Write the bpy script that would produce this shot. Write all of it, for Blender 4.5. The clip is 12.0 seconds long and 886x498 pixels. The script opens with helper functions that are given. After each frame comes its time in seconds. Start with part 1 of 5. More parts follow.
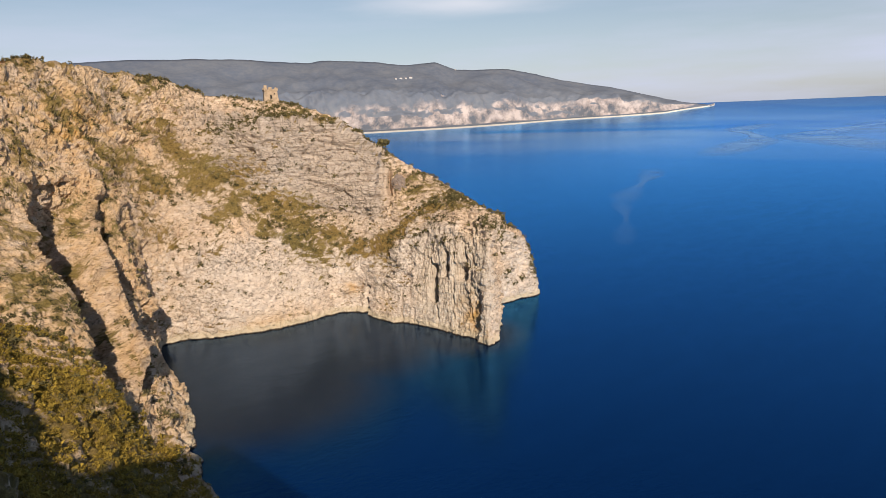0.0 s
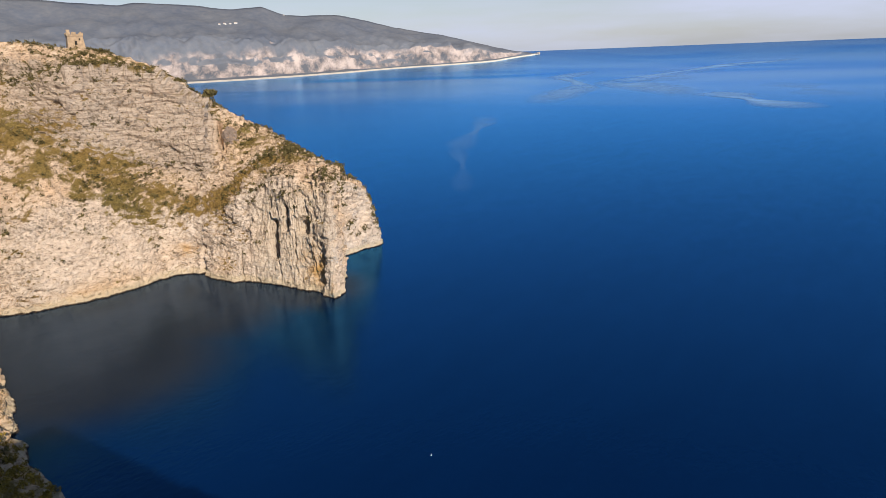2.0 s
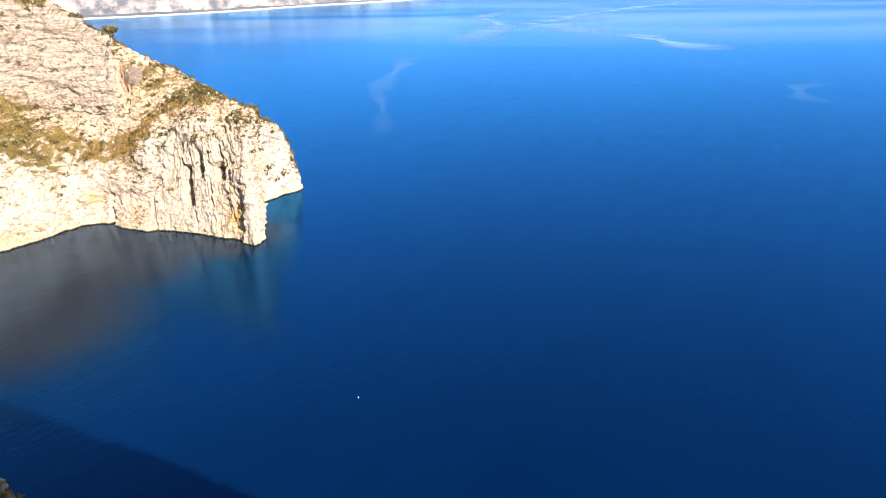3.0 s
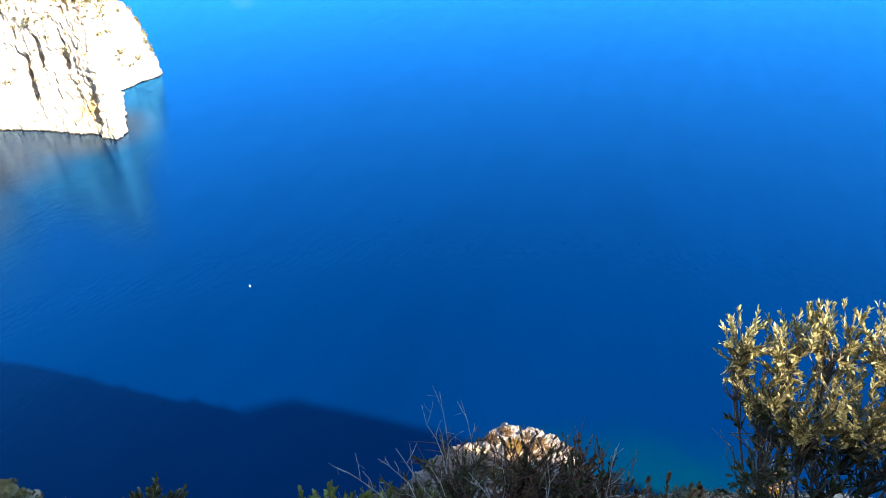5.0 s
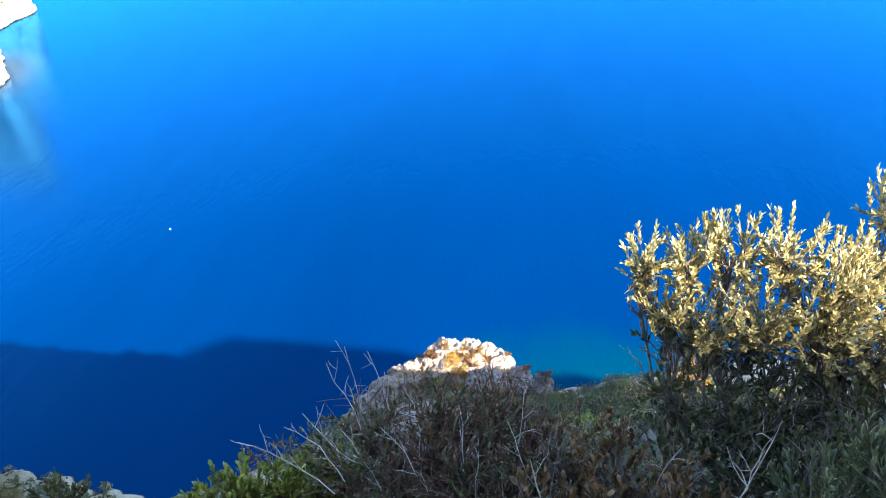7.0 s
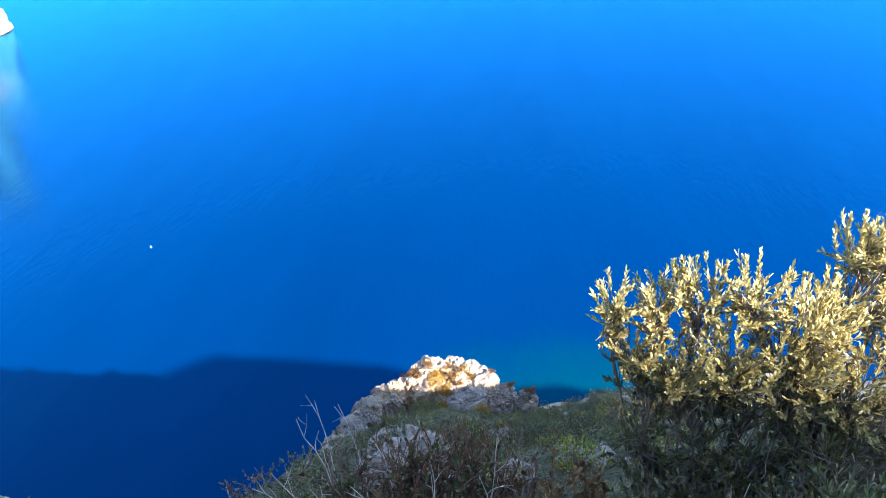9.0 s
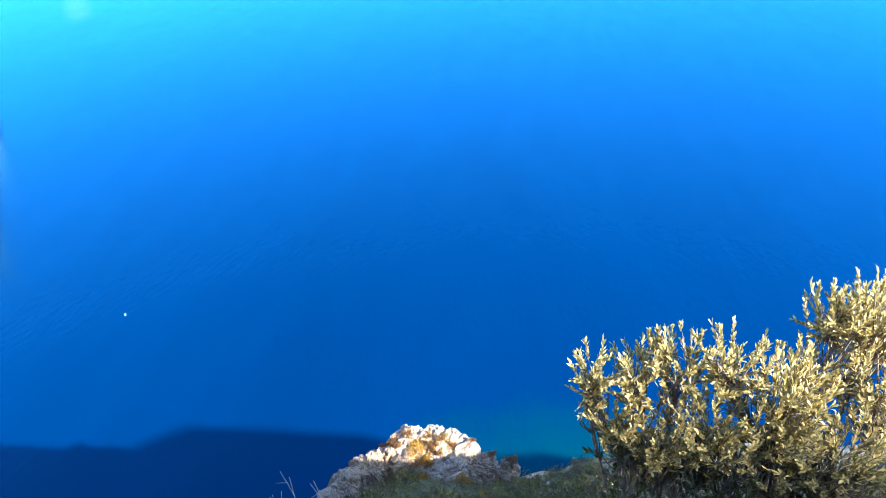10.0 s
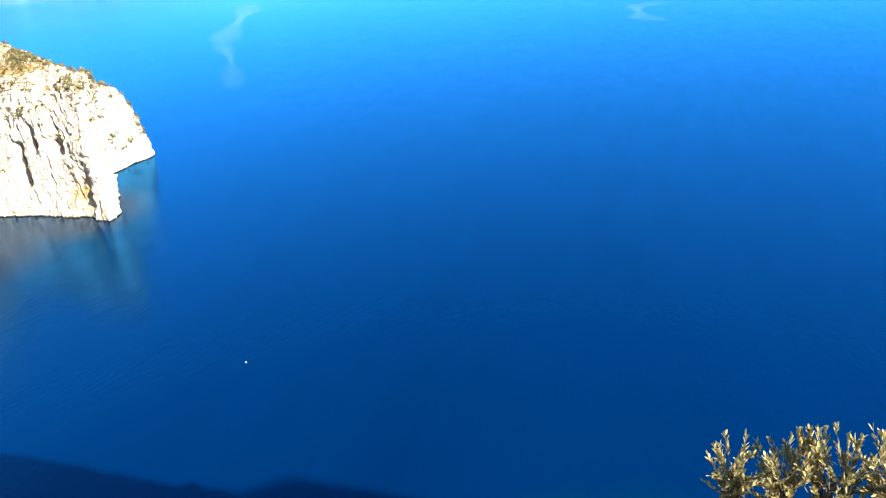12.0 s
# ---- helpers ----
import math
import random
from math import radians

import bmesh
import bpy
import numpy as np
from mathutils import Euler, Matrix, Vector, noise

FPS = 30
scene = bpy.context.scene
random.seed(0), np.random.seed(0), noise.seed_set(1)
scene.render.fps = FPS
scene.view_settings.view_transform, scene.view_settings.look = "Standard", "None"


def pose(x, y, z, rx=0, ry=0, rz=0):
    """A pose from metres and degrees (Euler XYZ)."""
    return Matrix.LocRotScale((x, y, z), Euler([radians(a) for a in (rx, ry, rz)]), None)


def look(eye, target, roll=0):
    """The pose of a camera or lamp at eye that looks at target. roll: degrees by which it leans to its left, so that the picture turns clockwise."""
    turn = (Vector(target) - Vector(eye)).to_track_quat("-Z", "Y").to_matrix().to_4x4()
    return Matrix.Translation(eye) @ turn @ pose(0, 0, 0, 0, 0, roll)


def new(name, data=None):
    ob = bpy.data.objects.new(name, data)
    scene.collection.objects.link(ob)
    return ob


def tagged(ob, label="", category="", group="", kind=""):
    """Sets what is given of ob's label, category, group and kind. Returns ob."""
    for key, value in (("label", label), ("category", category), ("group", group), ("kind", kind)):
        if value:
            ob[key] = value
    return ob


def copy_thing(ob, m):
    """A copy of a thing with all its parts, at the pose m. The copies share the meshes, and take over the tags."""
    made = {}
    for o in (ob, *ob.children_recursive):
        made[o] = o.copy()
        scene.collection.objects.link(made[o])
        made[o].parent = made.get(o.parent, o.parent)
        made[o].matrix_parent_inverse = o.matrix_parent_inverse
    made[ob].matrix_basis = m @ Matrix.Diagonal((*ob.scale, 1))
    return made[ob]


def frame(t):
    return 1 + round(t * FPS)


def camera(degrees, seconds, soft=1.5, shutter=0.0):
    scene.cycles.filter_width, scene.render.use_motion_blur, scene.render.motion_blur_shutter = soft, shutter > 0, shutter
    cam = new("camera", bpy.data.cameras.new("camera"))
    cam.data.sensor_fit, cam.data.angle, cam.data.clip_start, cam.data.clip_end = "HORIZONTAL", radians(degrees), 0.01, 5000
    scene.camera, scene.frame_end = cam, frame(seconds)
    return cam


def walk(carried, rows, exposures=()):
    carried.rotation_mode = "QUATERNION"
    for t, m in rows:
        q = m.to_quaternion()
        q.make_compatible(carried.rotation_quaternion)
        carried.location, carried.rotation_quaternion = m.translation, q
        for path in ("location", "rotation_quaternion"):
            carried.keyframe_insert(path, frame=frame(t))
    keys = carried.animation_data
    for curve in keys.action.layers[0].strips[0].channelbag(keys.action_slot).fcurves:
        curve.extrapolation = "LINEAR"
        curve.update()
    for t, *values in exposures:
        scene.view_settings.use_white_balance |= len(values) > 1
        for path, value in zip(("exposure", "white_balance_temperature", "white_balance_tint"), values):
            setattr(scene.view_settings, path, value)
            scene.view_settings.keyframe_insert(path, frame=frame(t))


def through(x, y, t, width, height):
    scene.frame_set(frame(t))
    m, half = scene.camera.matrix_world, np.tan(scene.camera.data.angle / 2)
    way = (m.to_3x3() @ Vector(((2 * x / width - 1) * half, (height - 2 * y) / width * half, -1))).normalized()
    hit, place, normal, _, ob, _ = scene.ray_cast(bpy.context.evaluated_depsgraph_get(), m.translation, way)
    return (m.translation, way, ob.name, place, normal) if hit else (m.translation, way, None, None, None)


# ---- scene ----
# ---- camera ----
# seconds, x, y, z, heading (clockwise from +y), pitch, lean
PATH = [
    (0, -0.00, -0.01, 100.01, 41.98, -11.23, -2.30),
    (0.5, -0.01, -0.00, 100.01, 45.92, -12.06, -2.09),
    (1, 0.01, 0.01, 100.01, 48.68, -12.53, -2.27),
    (1.5, 0.03, 0.01, 100.02, 51.48, -12.85, -2.55),
    (2, -0.01, -0.00, 99.99, 55.14, -15.80, -2.22),
    (2.5, -0.01, -0.00, 100.00, 57.91, -18.07, -2.68),
    (3, -0.01, 0.01, 99.96, 61.69, -20.65, -1.39),
    (5, 0.10, -0.16, 99.44, 71.77, -30.95, -1.73),
    (5.5, 0.14, -0.21, 99.42, 76.71, -33.86, -1.41),
    (6, 0.18, -0.22, 99.41, 79.03, -35.76, -1.54),
    (6.5, 0.26, -0.24, 99.42, 79.01, -37.73, -3.33),
    (7, 0.33, -0.26, 99.44, 78.52, -38.16, -4.27),
    (7.2, 0.36, -0.26, 99.44, 78.28, -39.16, -5.59),
    (8.8, 0.44, -0.31, 99.54, 78.01, -38.36, -5.77),
    (9, 0.45, -0.31, 99.55, 80.31, -37.22, -4.15),
    (9.5, 0.45, -0.32, 99.57, 82.64, -33.60, -3.25),
    (10, 0.45, -0.32, 99.58, 82.78, -31.95, -3.09),
    (10.5, 0.44, -0.31, 99.58, 80.54, -30.05, -4.10),
    (11, 0.42, -0.28, 99.59, 78.32, -28.53, -4.02),
    (11.5, 0.38, -0.25, 99.60, 75.47, -27.05, -2.98),
    (12, 0.41, -0.23, 99.61, 72.51, -25.69, -4.24),
]


def eye_pose(x, y, z, heading, pitch, lean):
    h, p = radians(heading), radians(pitch)
    ahead = Vector((math.sin(h) * math.cos(p), math.cos(h) * math.cos(p), math.sin(p)))
    return look((x, y, z), Vector((x, y, z)) + ahead * 10, lean)


cam = camera(65.16, 12.0, soft=0.6)
# seconds, stops, kelvin, tint
EXPOSURE = [(0, 0.12, 6900, 11), (1.5, 0.14, 6900, 11), (2.0, 0.12, 6800, 11), (2.5, 0.62, 6700, 10), (3.2, 1.32, 6500, 10), (4.8, 2.3, 6050, 3),
            (5.5, 2.78, 6100, 3), (7.2, 3.28, 6000, 3), (9.5, 3.18, 6000, 3), (10.5, 2.86, 6000, 3), (11.0, 2.65, 6000, 3), (11.5, 2.42, 6050, 3), (12.0, 2.04, 6100, 3)]
walk(cam, [(r[0], eye_pose(*r[1:])) for r in PATH], EXPOSURE)

# ---- world and sun ----
SUN_TO, SUN_UP = 28.0, 29.2   # heading in which the light travels, height of the sun
world = bpy.data.worlds.new("sky")
scene.world = world
world.use_nodes = True
wt = world.node_tree
sky = wt.nodes.new("ShaderNodeTexSky")
sky.sky_type = "NISHITA"
sky.sun_disc = False
sky.sun_elevation = radians(SUN_UP)
sky.sun_rotation = radians(SUN_TO + 180)
sky.air_density, sky.dust_density, sky.ozone_density = 1.0, 0.6, 2.5
back = wt.nodes["Background"]
back.inputs["Strength"].default_value = 0.076
# thin high cloud drawn out over the sea
tc = wt.nodes.new("ShaderNodeTexCoord")
mp = wt.nodes.new("ShaderNodeMapping")
mp.inputs["Scale"].default_value = (1.3, 1.3, 9.0)
wt.links.new(tc.outputs["Generated"], mp.inputs["Vector"])
cn = wt.nodes.new("ShaderNodeTexNoise")
cn.inputs["Scale"].default_value, cn.inputs["Detail"].default_value, cn.inputs["Roughness"].default_value = 1.8, 6.0, 0.55
wt.links.new(mp.outputs["Vector"], cn.inputs["Vector"])
cr = wt.nodes.new("ShaderNodeValToRGB")
cr.color_ramp.elements[0].position, cr.color_ramp.elements[0].color = 0.38, (0.42, 0.42, 0.42, 1)
cr.color_ramp.elements[1].position, cr.color_ramp.elements[1].color = 0.68, (0.95, 0.95, 0.95, 1)
wt.links.new(cn.outputs["Fac"], cr.inputs["Fac"])
cm = wt.nodes.new("ShaderNodeMix")
cm.data_type = "RGBA"
cm.inputs[7].default_value = (7.2, 8.1, 10.7, 1)
up = wt.nodes.new("ShaderNodeSeparateXYZ")
wt.links.new(tc.outputs["Generated"], up.inputs[0])
low = wt.nodes.new("ShaderNodeMapRange")
low.interpolation_type = "SMOOTHSTEP"
low.inputs["From Min"].default_value, low.inputs["From Max"].default_value = 0.22, 0.05
wt.links.new(up.outputs["Z"], low.inputs["Value"])
amount = wt.nodes.new("ShaderNodeMath")
amount.operation = "MULTIPLY"
wt.links.new(cr.outputs["Color"], amount.inputs[0])
wt.links.new(low.outputs["Result"], amount.inputs[1])
wt.links.new(amount.outputs[0], cm.inputs[0])
# a thin blue-white layer higher up, unseen, added to brighten the sea's reflection
added_veil = wt.nodes.new("ShaderNodeMix")
added_veil.data_type = "RGBA"
added_veil.inputs[7].default_value = (4.6, 7.4, 11.8, 1)
rise, fall = wt.nodes.new("ShaderNodeMapRange"), wt.nodes.new("ShaderNodeMapRange")
for n, lo, hi in ((rise, 0.13, 0.26), (fall, 0.62, 0.36)):
    n.interpolation_type = "SMOOTHSTEP"
    n.inputs["From Min"].default_value, n.inputs["From Max"].default_value = lo, hi
    wt.links.new(up.outputs["Z"], n.inputs["Value"])
share = wt.nodes.new("ShaderNodeMath")
share.operation = "MULTIPLY"
wt.links.new(rise.outputs["Result"], share.inputs[0])
wt.links.new(fall.outputs["Result"], share.inputs[1])
thin = wt.nodes.new("ShaderNodeMath")
thin.operation = "MULTIPLY"
thin.inputs[1].default_value = 0.21
wt.links.new(share.outputs[0], thin.inputs[0])
wt.links.new(thin.outputs[0], added_veil.inputs[0])
wt.links.new(sky.outputs["Color"], added_veil.inputs[6])
wt.links.new(added_veil.outputs[2], cm.inputs[6])
# one brighter bank of cloud over the far hills
bank = wt.nodes.new("ShaderNodeMapping")
bank.vector_type = "TEXTURE"
bank.inputs["Location"].default_value = (math.sin(radians(44.6)), math.cos(radians(44.6)), 0.143)
bank.inputs["Rotation"].default_value = (0, 0, radians(-44.6))
bank.inputs["Scale"].default_value = (0.16, 0.5, 0.022)
wt.links.new(tc.outputs["Generated"], bank.inputs["Vector"])
spread_out = wt.nodes.new("ShaderNodeVectorMath")
spread_out.operation = "LENGTH"
wt.links.new(bank.outputs["Vector"], spread_out.inputs[0])
torn = wt.nodes.new("ShaderNodeMath")
torn.operation = "MULTIPLY_ADD"
torn.inputs[1].default_value = -1.6
wt.links.new(cn.outputs["Fac"], torn.inputs[0])
wt.links.new(spread_out.outputs["Value"], torn.inputs[2])
puff = wt.nodes.new("ShaderNodeMapRange")
puff.interpolation_type = "SMOOTHSTEP"
puff.inputs["From Min"].default_value, puff.inputs["From Max"].default_value = 0.55, -0.85
puff.inputs["To Max"].default_value = 0.75
wt.links.new(torn.outputs[0], puff.inputs["Value"])
cloud = wt.nodes.new("ShaderNodeMix")
cloud.data_type = "RGBA"
cloud.inputs[7].default_value = (9.8, 10.2, 11.6, 1)
wt.links.new(puff.outputs["Result"], cloud.inputs[0])
wt.links.new(cm.outputs[2], cloud.inputs[6])
wt.links.new(cloud.outputs[2], back.inputs["Color"])

sun = new("sun", bpy.data.lights.new("sun", "SUN"))
sun.data.energy, sun.data.angle, sun.data.color = 4.8, radians(0.55), (1.0, 0.885, 0.735)
sd = Vector((math.sin(radians(SUN_TO)) * math.cos(radians(SUN_UP)), math.cos(radians(SUN_TO)) * math.cos(radians(SUN_UP)), -math.sin(radians(SUN_UP))))
sun.matrix_world = look((0, 0, 400), Vector((0, 0, 400)) + sd)


# ---- noise ----
def lattice(ix, iy, iz, seed):
    n = ix.astype(np.uint32) * np.uint32(374761393) + iy.astype(np.uint32) * np.uint32(668265263) + iz.astype(np.uint32) * np.uint32(2246822519) + np.uint32(seed * 3266489917 % 4294967296)
    n = (n ^ (n >> np.uint32(13))) * np.uint32(1274126177)
    n = (n ^ (n >> np.uint32(16))) * np.uint32(2654435761)
    return ((n ^ (n >> np.uint32(15))) & np.uint32(0xFFFFFF)).astype(np.float64) / 0xFFFFFF * 2 - 1


def vnoise(p, seed=0):
    """Smooth noise from -1 to 1 at points p (n, 3)."""
    i = np.floor(p).astype(np.int64)
    f = p - i
    f = f * f * f * (f * (f * 6 - 15) + 10)
    out = 0
    for dx in (0, 1):
        for dy in (0, 1):
            for dz in (0, 1):
                w = (f[:, 0] if dx else 1 - f[:, 0]) * (f[:, 1] if dy else 1 - f[:, 1]) * (f[:, 2] if dz else 1 - f[:, 2])
                out = out + w * lattice(i[:, 0] + dx, i[:, 1] + dy, i[:, 2] + dz, seed)
    return out


def fbm(p, octaves=4, seed=0, gain=0.5):
    out, a = 0, 1.0
    for k in range(octaves):
        out = out + a * vnoise(p * 2.03 ** k + 17.3 * k, seed + k)
        a *= gain
    return out


def cells(p, seed=0):
    """Irregular cells: a value from -1 to 1 for the cell each point lies in, and how far it is from the cell's edge."""
    base = np.floor(p).astype(np.int64)
    first, second, value = np.full(len(p), 9.0), np.full(len(p), 9.0), np.zeros(len(p))
    for dx in (-1, 0, 1):
        for dy in (-1, 0, 1):
            for dz in (-1, 0, 1):
                i = base + [dx, dy, dz]
                jit = np.column_stack([lattice(i[:, 0], i[:, 1], i[:, 2], seed + k) for k in (1, 2, 3)])
                d = np.linalg.norm(i + 0.5 + 0.45 * jit - p, axis=1)
                closer = d < first
                second = np.where(closer, first, np.minimum(second, d))
                value = np.where(closer, lattice(i[:, 0], i[:, 1], i[:, 2], seed + 9), value)
                first = np.where(closer, d, first)
    return value, second - first


def ridged(p, octaves=3, seed=0):
    out, a = 0, 1.0
    for k in range(octaves):
        out = out + a * (1 - 2 * np.abs(vnoise(p * 2.1 ** k + 9.1 * k, seed + k)))
        a *= 0.5
    return out


# ---- materials ----
def material(name):
    m = bpy.data.materials.new(name)
    m.use_nodes = True
    return m, m.node_tree, m.node_tree.nodes["Principled BSDF"]


def node(nt, kind, **values):
    n = nt.nodes.new(kind)
    for k, v in values.items():
        n.inputs[k.replace("_", " ")].default_value = v
    return n


def noise_tex(nt, vec, scale, detail=4.0, rough=0.55, warp=0.0):
    n = node(nt, "ShaderNodeTexNoise", Scale=scale, Detail=detail, Roughness=rough, Distortion=warp)
    nt.links.new(vec, n.inputs["Vector"])
    return n.outputs["Fac"]


def ramp(nt, fac, *stops):
    r = nt.nodes.new("ShaderNodeValToRGB")
    e = r.color_ramp.elements
    while len(e) < len(stops):
        e.new(0.5)
    for el, (at, col) in zip(e, stops):
        el.position = at
        el.color = (*col, 1) if len(col) == 3 else col
    nt.links.new(fac, r.inputs["Fac"])
    return r.outputs["Color"]


def mix(nt, fac, a, b, blend="MIX"):
    m = nt.nodes.new("ShaderNodeMix")
    m.data_type, m.blend_type = "RGBA", blend
    for val, sock in ((fac, m.inputs[0]), (a, m.inputs[6]), (b, m.inputs[7])):
        if hasattr(val, "links"):
            nt.links.new(val, sock)
        else:
            sock.default_value = val if not isinstance(val, tuple) else (*val, 1)
    return m.outputs[2]


def maths(nt, op, a, b=0.0, c=0.0, clamp=False):
    m = nt.nodes.new("ShaderNodeMath")
    m.operation, m.use_clamp = op, clamp
    for val, sock in zip((a, b, c), m.inputs):
        if hasattr(val, "links"):
            nt.links.new(val, sock)
        else:
            sock.default_value = val
    return m.outputs[0]


def span(nt, val, lo, hi, smooth=True):
    m = nt.nodes.new("ShaderNodeMapRange")
    m.interpolation_type = "SMOOTHSTEP" if smooth else "LINEAR"
    nt.links.new(val, m.inputs["Value"])
    m.inputs["From Min"].default_value, m.inputs["From Max"].default_value = lo, hi
    return m.outputs["Result"]


def bump(nt, bsdf, height, strength, dist):
    b = node(nt, "ShaderNodeBump", Strength=strength, Distance=dist)
    nt.links.new(height, b.inputs["Height"])
    nt.links.new(b.outputs["Normal"], bsdf.inputs["Normal"])
    return b


def place(nt, scale=(1, 1, 1), turn=(0, 0, 0)):
    g = nt.nodes.new("ShaderNodeNewGeometry")
    mp = nt.nodes.new("ShaderNodeMapping")
    mp.inputs["Scale"].default_value = scale
    mp.inputs["Rotation"].default_value = turn
    nt.links.new(g.outputs["Position"], mp.inputs["Vector"])
    return mp.outputs["Vector"]


def plain(name, col, rough=0.8, vary=0.25, scale=3.0):
    m, nt, b = material(name)
    v = place(nt)
    f = noise_tex(nt, v, scale, 5)
    c = ramp(nt, f, (0.3, tuple(x * (1 - vary) for x in col)), (0.7, tuple(min(1, x * (1 + vary)) for x in col)))
    nt.links.new(c, b.inputs["Base Color"])
    b.inputs["Roughness"].default_value = rough
    bump(nt, b, f, 0.3, 0.02)
    return m


def rock_material(name, near):
    """Pale limestone with beds, cracks, ochre stains, a wet band at the sea, and dry grass where it lies flat."""
    m, nt, b = material(name)
    v = place(nt)
    k = 4.0 if near else 1.0
    beds = place(nt, (0.035 * k, 0.035 * k, 0.45 * k), (0.28, 0.22, 0.1))
    streak = place(nt, (0.9, 0.9, 0.07))
    crag = place(nt, (0.34 * k, 0.34 * k, 0.75 * k), (0.30, 0.24, 0.1))
    big, mid, fine = noise_tex(nt, v, 0.018 * k, 4), noise_tex(nt, v, 0.14 * k, 7, 0.68), noise_tex(nt, v, 0.9 * k, 7, 0.72)
    bed = noise_tex(nt, beds, 1.0, 6, 0.65, 0.6)
    st = noise_tex(nt, streak, 1.0, 5, 0.6)
    grain = noise_tex(nt, crag, 1.0, 6, 0.75, 0.4)
    rock = ramp(nt, mid, (0.30, (0.42, 0.335, 0.25)), (0.5, (0.55, 0.46, 0.36)), (0.70, (0.67, 0.585, 0.48)))
    rock = mix(nt, 0.5, rock, ramp(nt, grain, (0.33, (0.16, 0.12, 0.085)), (0.44, (0.49, 0.405, 0.32)), (0.64, (0.72, 0.635, 0.535))))
    tone = ramp(nt, big, (0.38, (1.12, 0.97, 0.86)), (0.62, (1.02, 0.97, 0.98)))
    rock = mix(nt, 1.0, rock, tone, "MULTIPLY")
    rock = mix(nt, maths(nt, "MULTIPLY", span(nt, bed, 0.46, 0.32), 0.55), rock, (0.22, 0.165, 0.12))
    rock = mix(nt, maths(nt, "MULTIPLY", span(nt, st, 0.57, 0.72), 0.40), rock, (0.42, 0.26, 0.135))
    # pits, joints and tufts read as dark flecks
    fleck = noise_tex(nt, v, 0.75 * k, 3, 0.5, 0.3)
    where = noise_tex(nt, v, 0.05 * k, 3)
    dots = span(nt, maths(nt, "ADD", fleck, maths(nt, "MULTIPLY_ADD", where, 0.35, -0.175)), 0.61, 0.645)
    rock = mix(nt, maths(nt, "MULTIPLY", dots, 0.65), rock, (0.095, 0.078, 0.045))
    chip = node(nt, "ShaderNodeTexVoronoi", Scale=0.42 * k, Randomness=1.0)
    nt.links.new(place(nt, (1.0, 1.0, 1.5), (0.5, 0.35, 0.2)), chip.inputs["Vector"])
    shade = ramp(nt, chip.outputs["Color"], (0.0, (0.80, 0.78, 0.75)), (0.5, (1.0, 0.99, 0.97)), (1.0, (1.16, 1.15, 1.13)))
    rock = mix(nt, 0.6, rock, shade, "MULTIPLY")
    pits = noise_tex(nt, place(nt, (1.5 * k, 1.5 * k, 2.2 * k), (0.4, 0.3, 0.2)), 1.0, 4, 0.6, 0.5)
    pitted = maths(nt, "MULTIPLY", span(nt, maths(nt, "ADD", pits, maths(nt, "MULTIPLY_ADD", where, 0.25, -0.125)), 0.60, 0.63), 0.55)
    rock = mix(nt, pitted, rock, (0.12, 0.092, 0.062))
    line = span(nt, grain, 0.40, 0.33)
    g = nt.nodes.new("ShaderNodeNewGeometry")
    def spread(key):
        at = nt.nodes.new("ShaderNodeAttribute")
        at.attribute_name = key
        return at.outputs["Fac"]
    # bleached faces over the sea
    light = ramp(nt, grain, (0.32, (0.36, 0.30, 0.26)), (0.44, (0.57, 0.495, 0.44)), (0.66, (0.71, 0.635, 0.58)))
    light = mix(nt, maths(nt, "MULTIPLY", dots, 0.4), light, (0.13, 0.105, 0.07))
    light = mix(nt, 0.7, light, shade, "MULTIPLY")
    light = mix(nt, maths(nt, "MULTIPLY", pitted, 0.7), light, (0.15, 0.12, 0.085))
    rock = mix(nt, maths(nt, "MULTIPLY", spread("pale"), 0.62), rock, light)
    # the bedded grey face under the tower
    thin = noise_tex(nt, place(nt, (0.05, 0.05, 0.85), (0.22, 0.16, 0.1)), 1.0, 5, 0.7, 0.5)
    grey = ramp(nt, thin, (0.36, (0.20, 0.155, 0.125)), (0.45, (0.38, 0.315, 0.265)), (0.66, (0.52, 0.44, 0.375)))
    grey = mix(nt, maths(nt, "MULTIPLY", dots, 0.6), grey, (0.11, 0.09, 0.06))
    rock = mix(nt, maths(nt, "MULTIPLY", spread("bedded"), 0.8), rock, grey)
    # the upright ribs of the cape, with dark joints and rusty runs
    rib = noise_tex(nt, place(nt, (1.1, 1.1, 0.055), (0.06, 0.04, 0)), 1.0, 5, 0.68, 0.3)
    upright = ramp(nt, rib, (0.34, (0.10, 0.075, 0.055)), (0.42, (0.42, 0.34, 0.27)), (0.55, (0.63, 0.55, 0.46)), (0.70, (0.50, 0.35, 0.22)))
    rock = mix(nt, maths(nt, "MULTIPLY", spread("ribbed"), 0.85), rock, upright)
    stain = maths(nt, "MULTIPLY", spread("ochre"), span(nt, mid, 0.35, 0.6))
    rock = mix(nt, maths(nt, "MULTIPLY", stain, 0.75, clamp=True), rock, (0.47, 0.28, 0.10))
    # grass and soil, broken up by stones
    grassy = span(nt, maths(nt, "ADD", spread("meadow"), maths(nt, "MULTIPLY_ADD", fine, 1.3, -0.65)), 0.25, 0.80)
    grass = ramp(nt, fine, (0.25, (0.080, 0.060, 0.019)), (0.5, (0.19, 0.138, 0.050)), (0.75, (0.31, 0.228, 0.105)))
    dry = ramp(nt, big, (0.4, (0.88, 0.91, 0.82)), (0.62, (1.12, 1.0, 0.88)))
    grass = mix(nt, 1.0, grass, dry, "MULTIPLY")
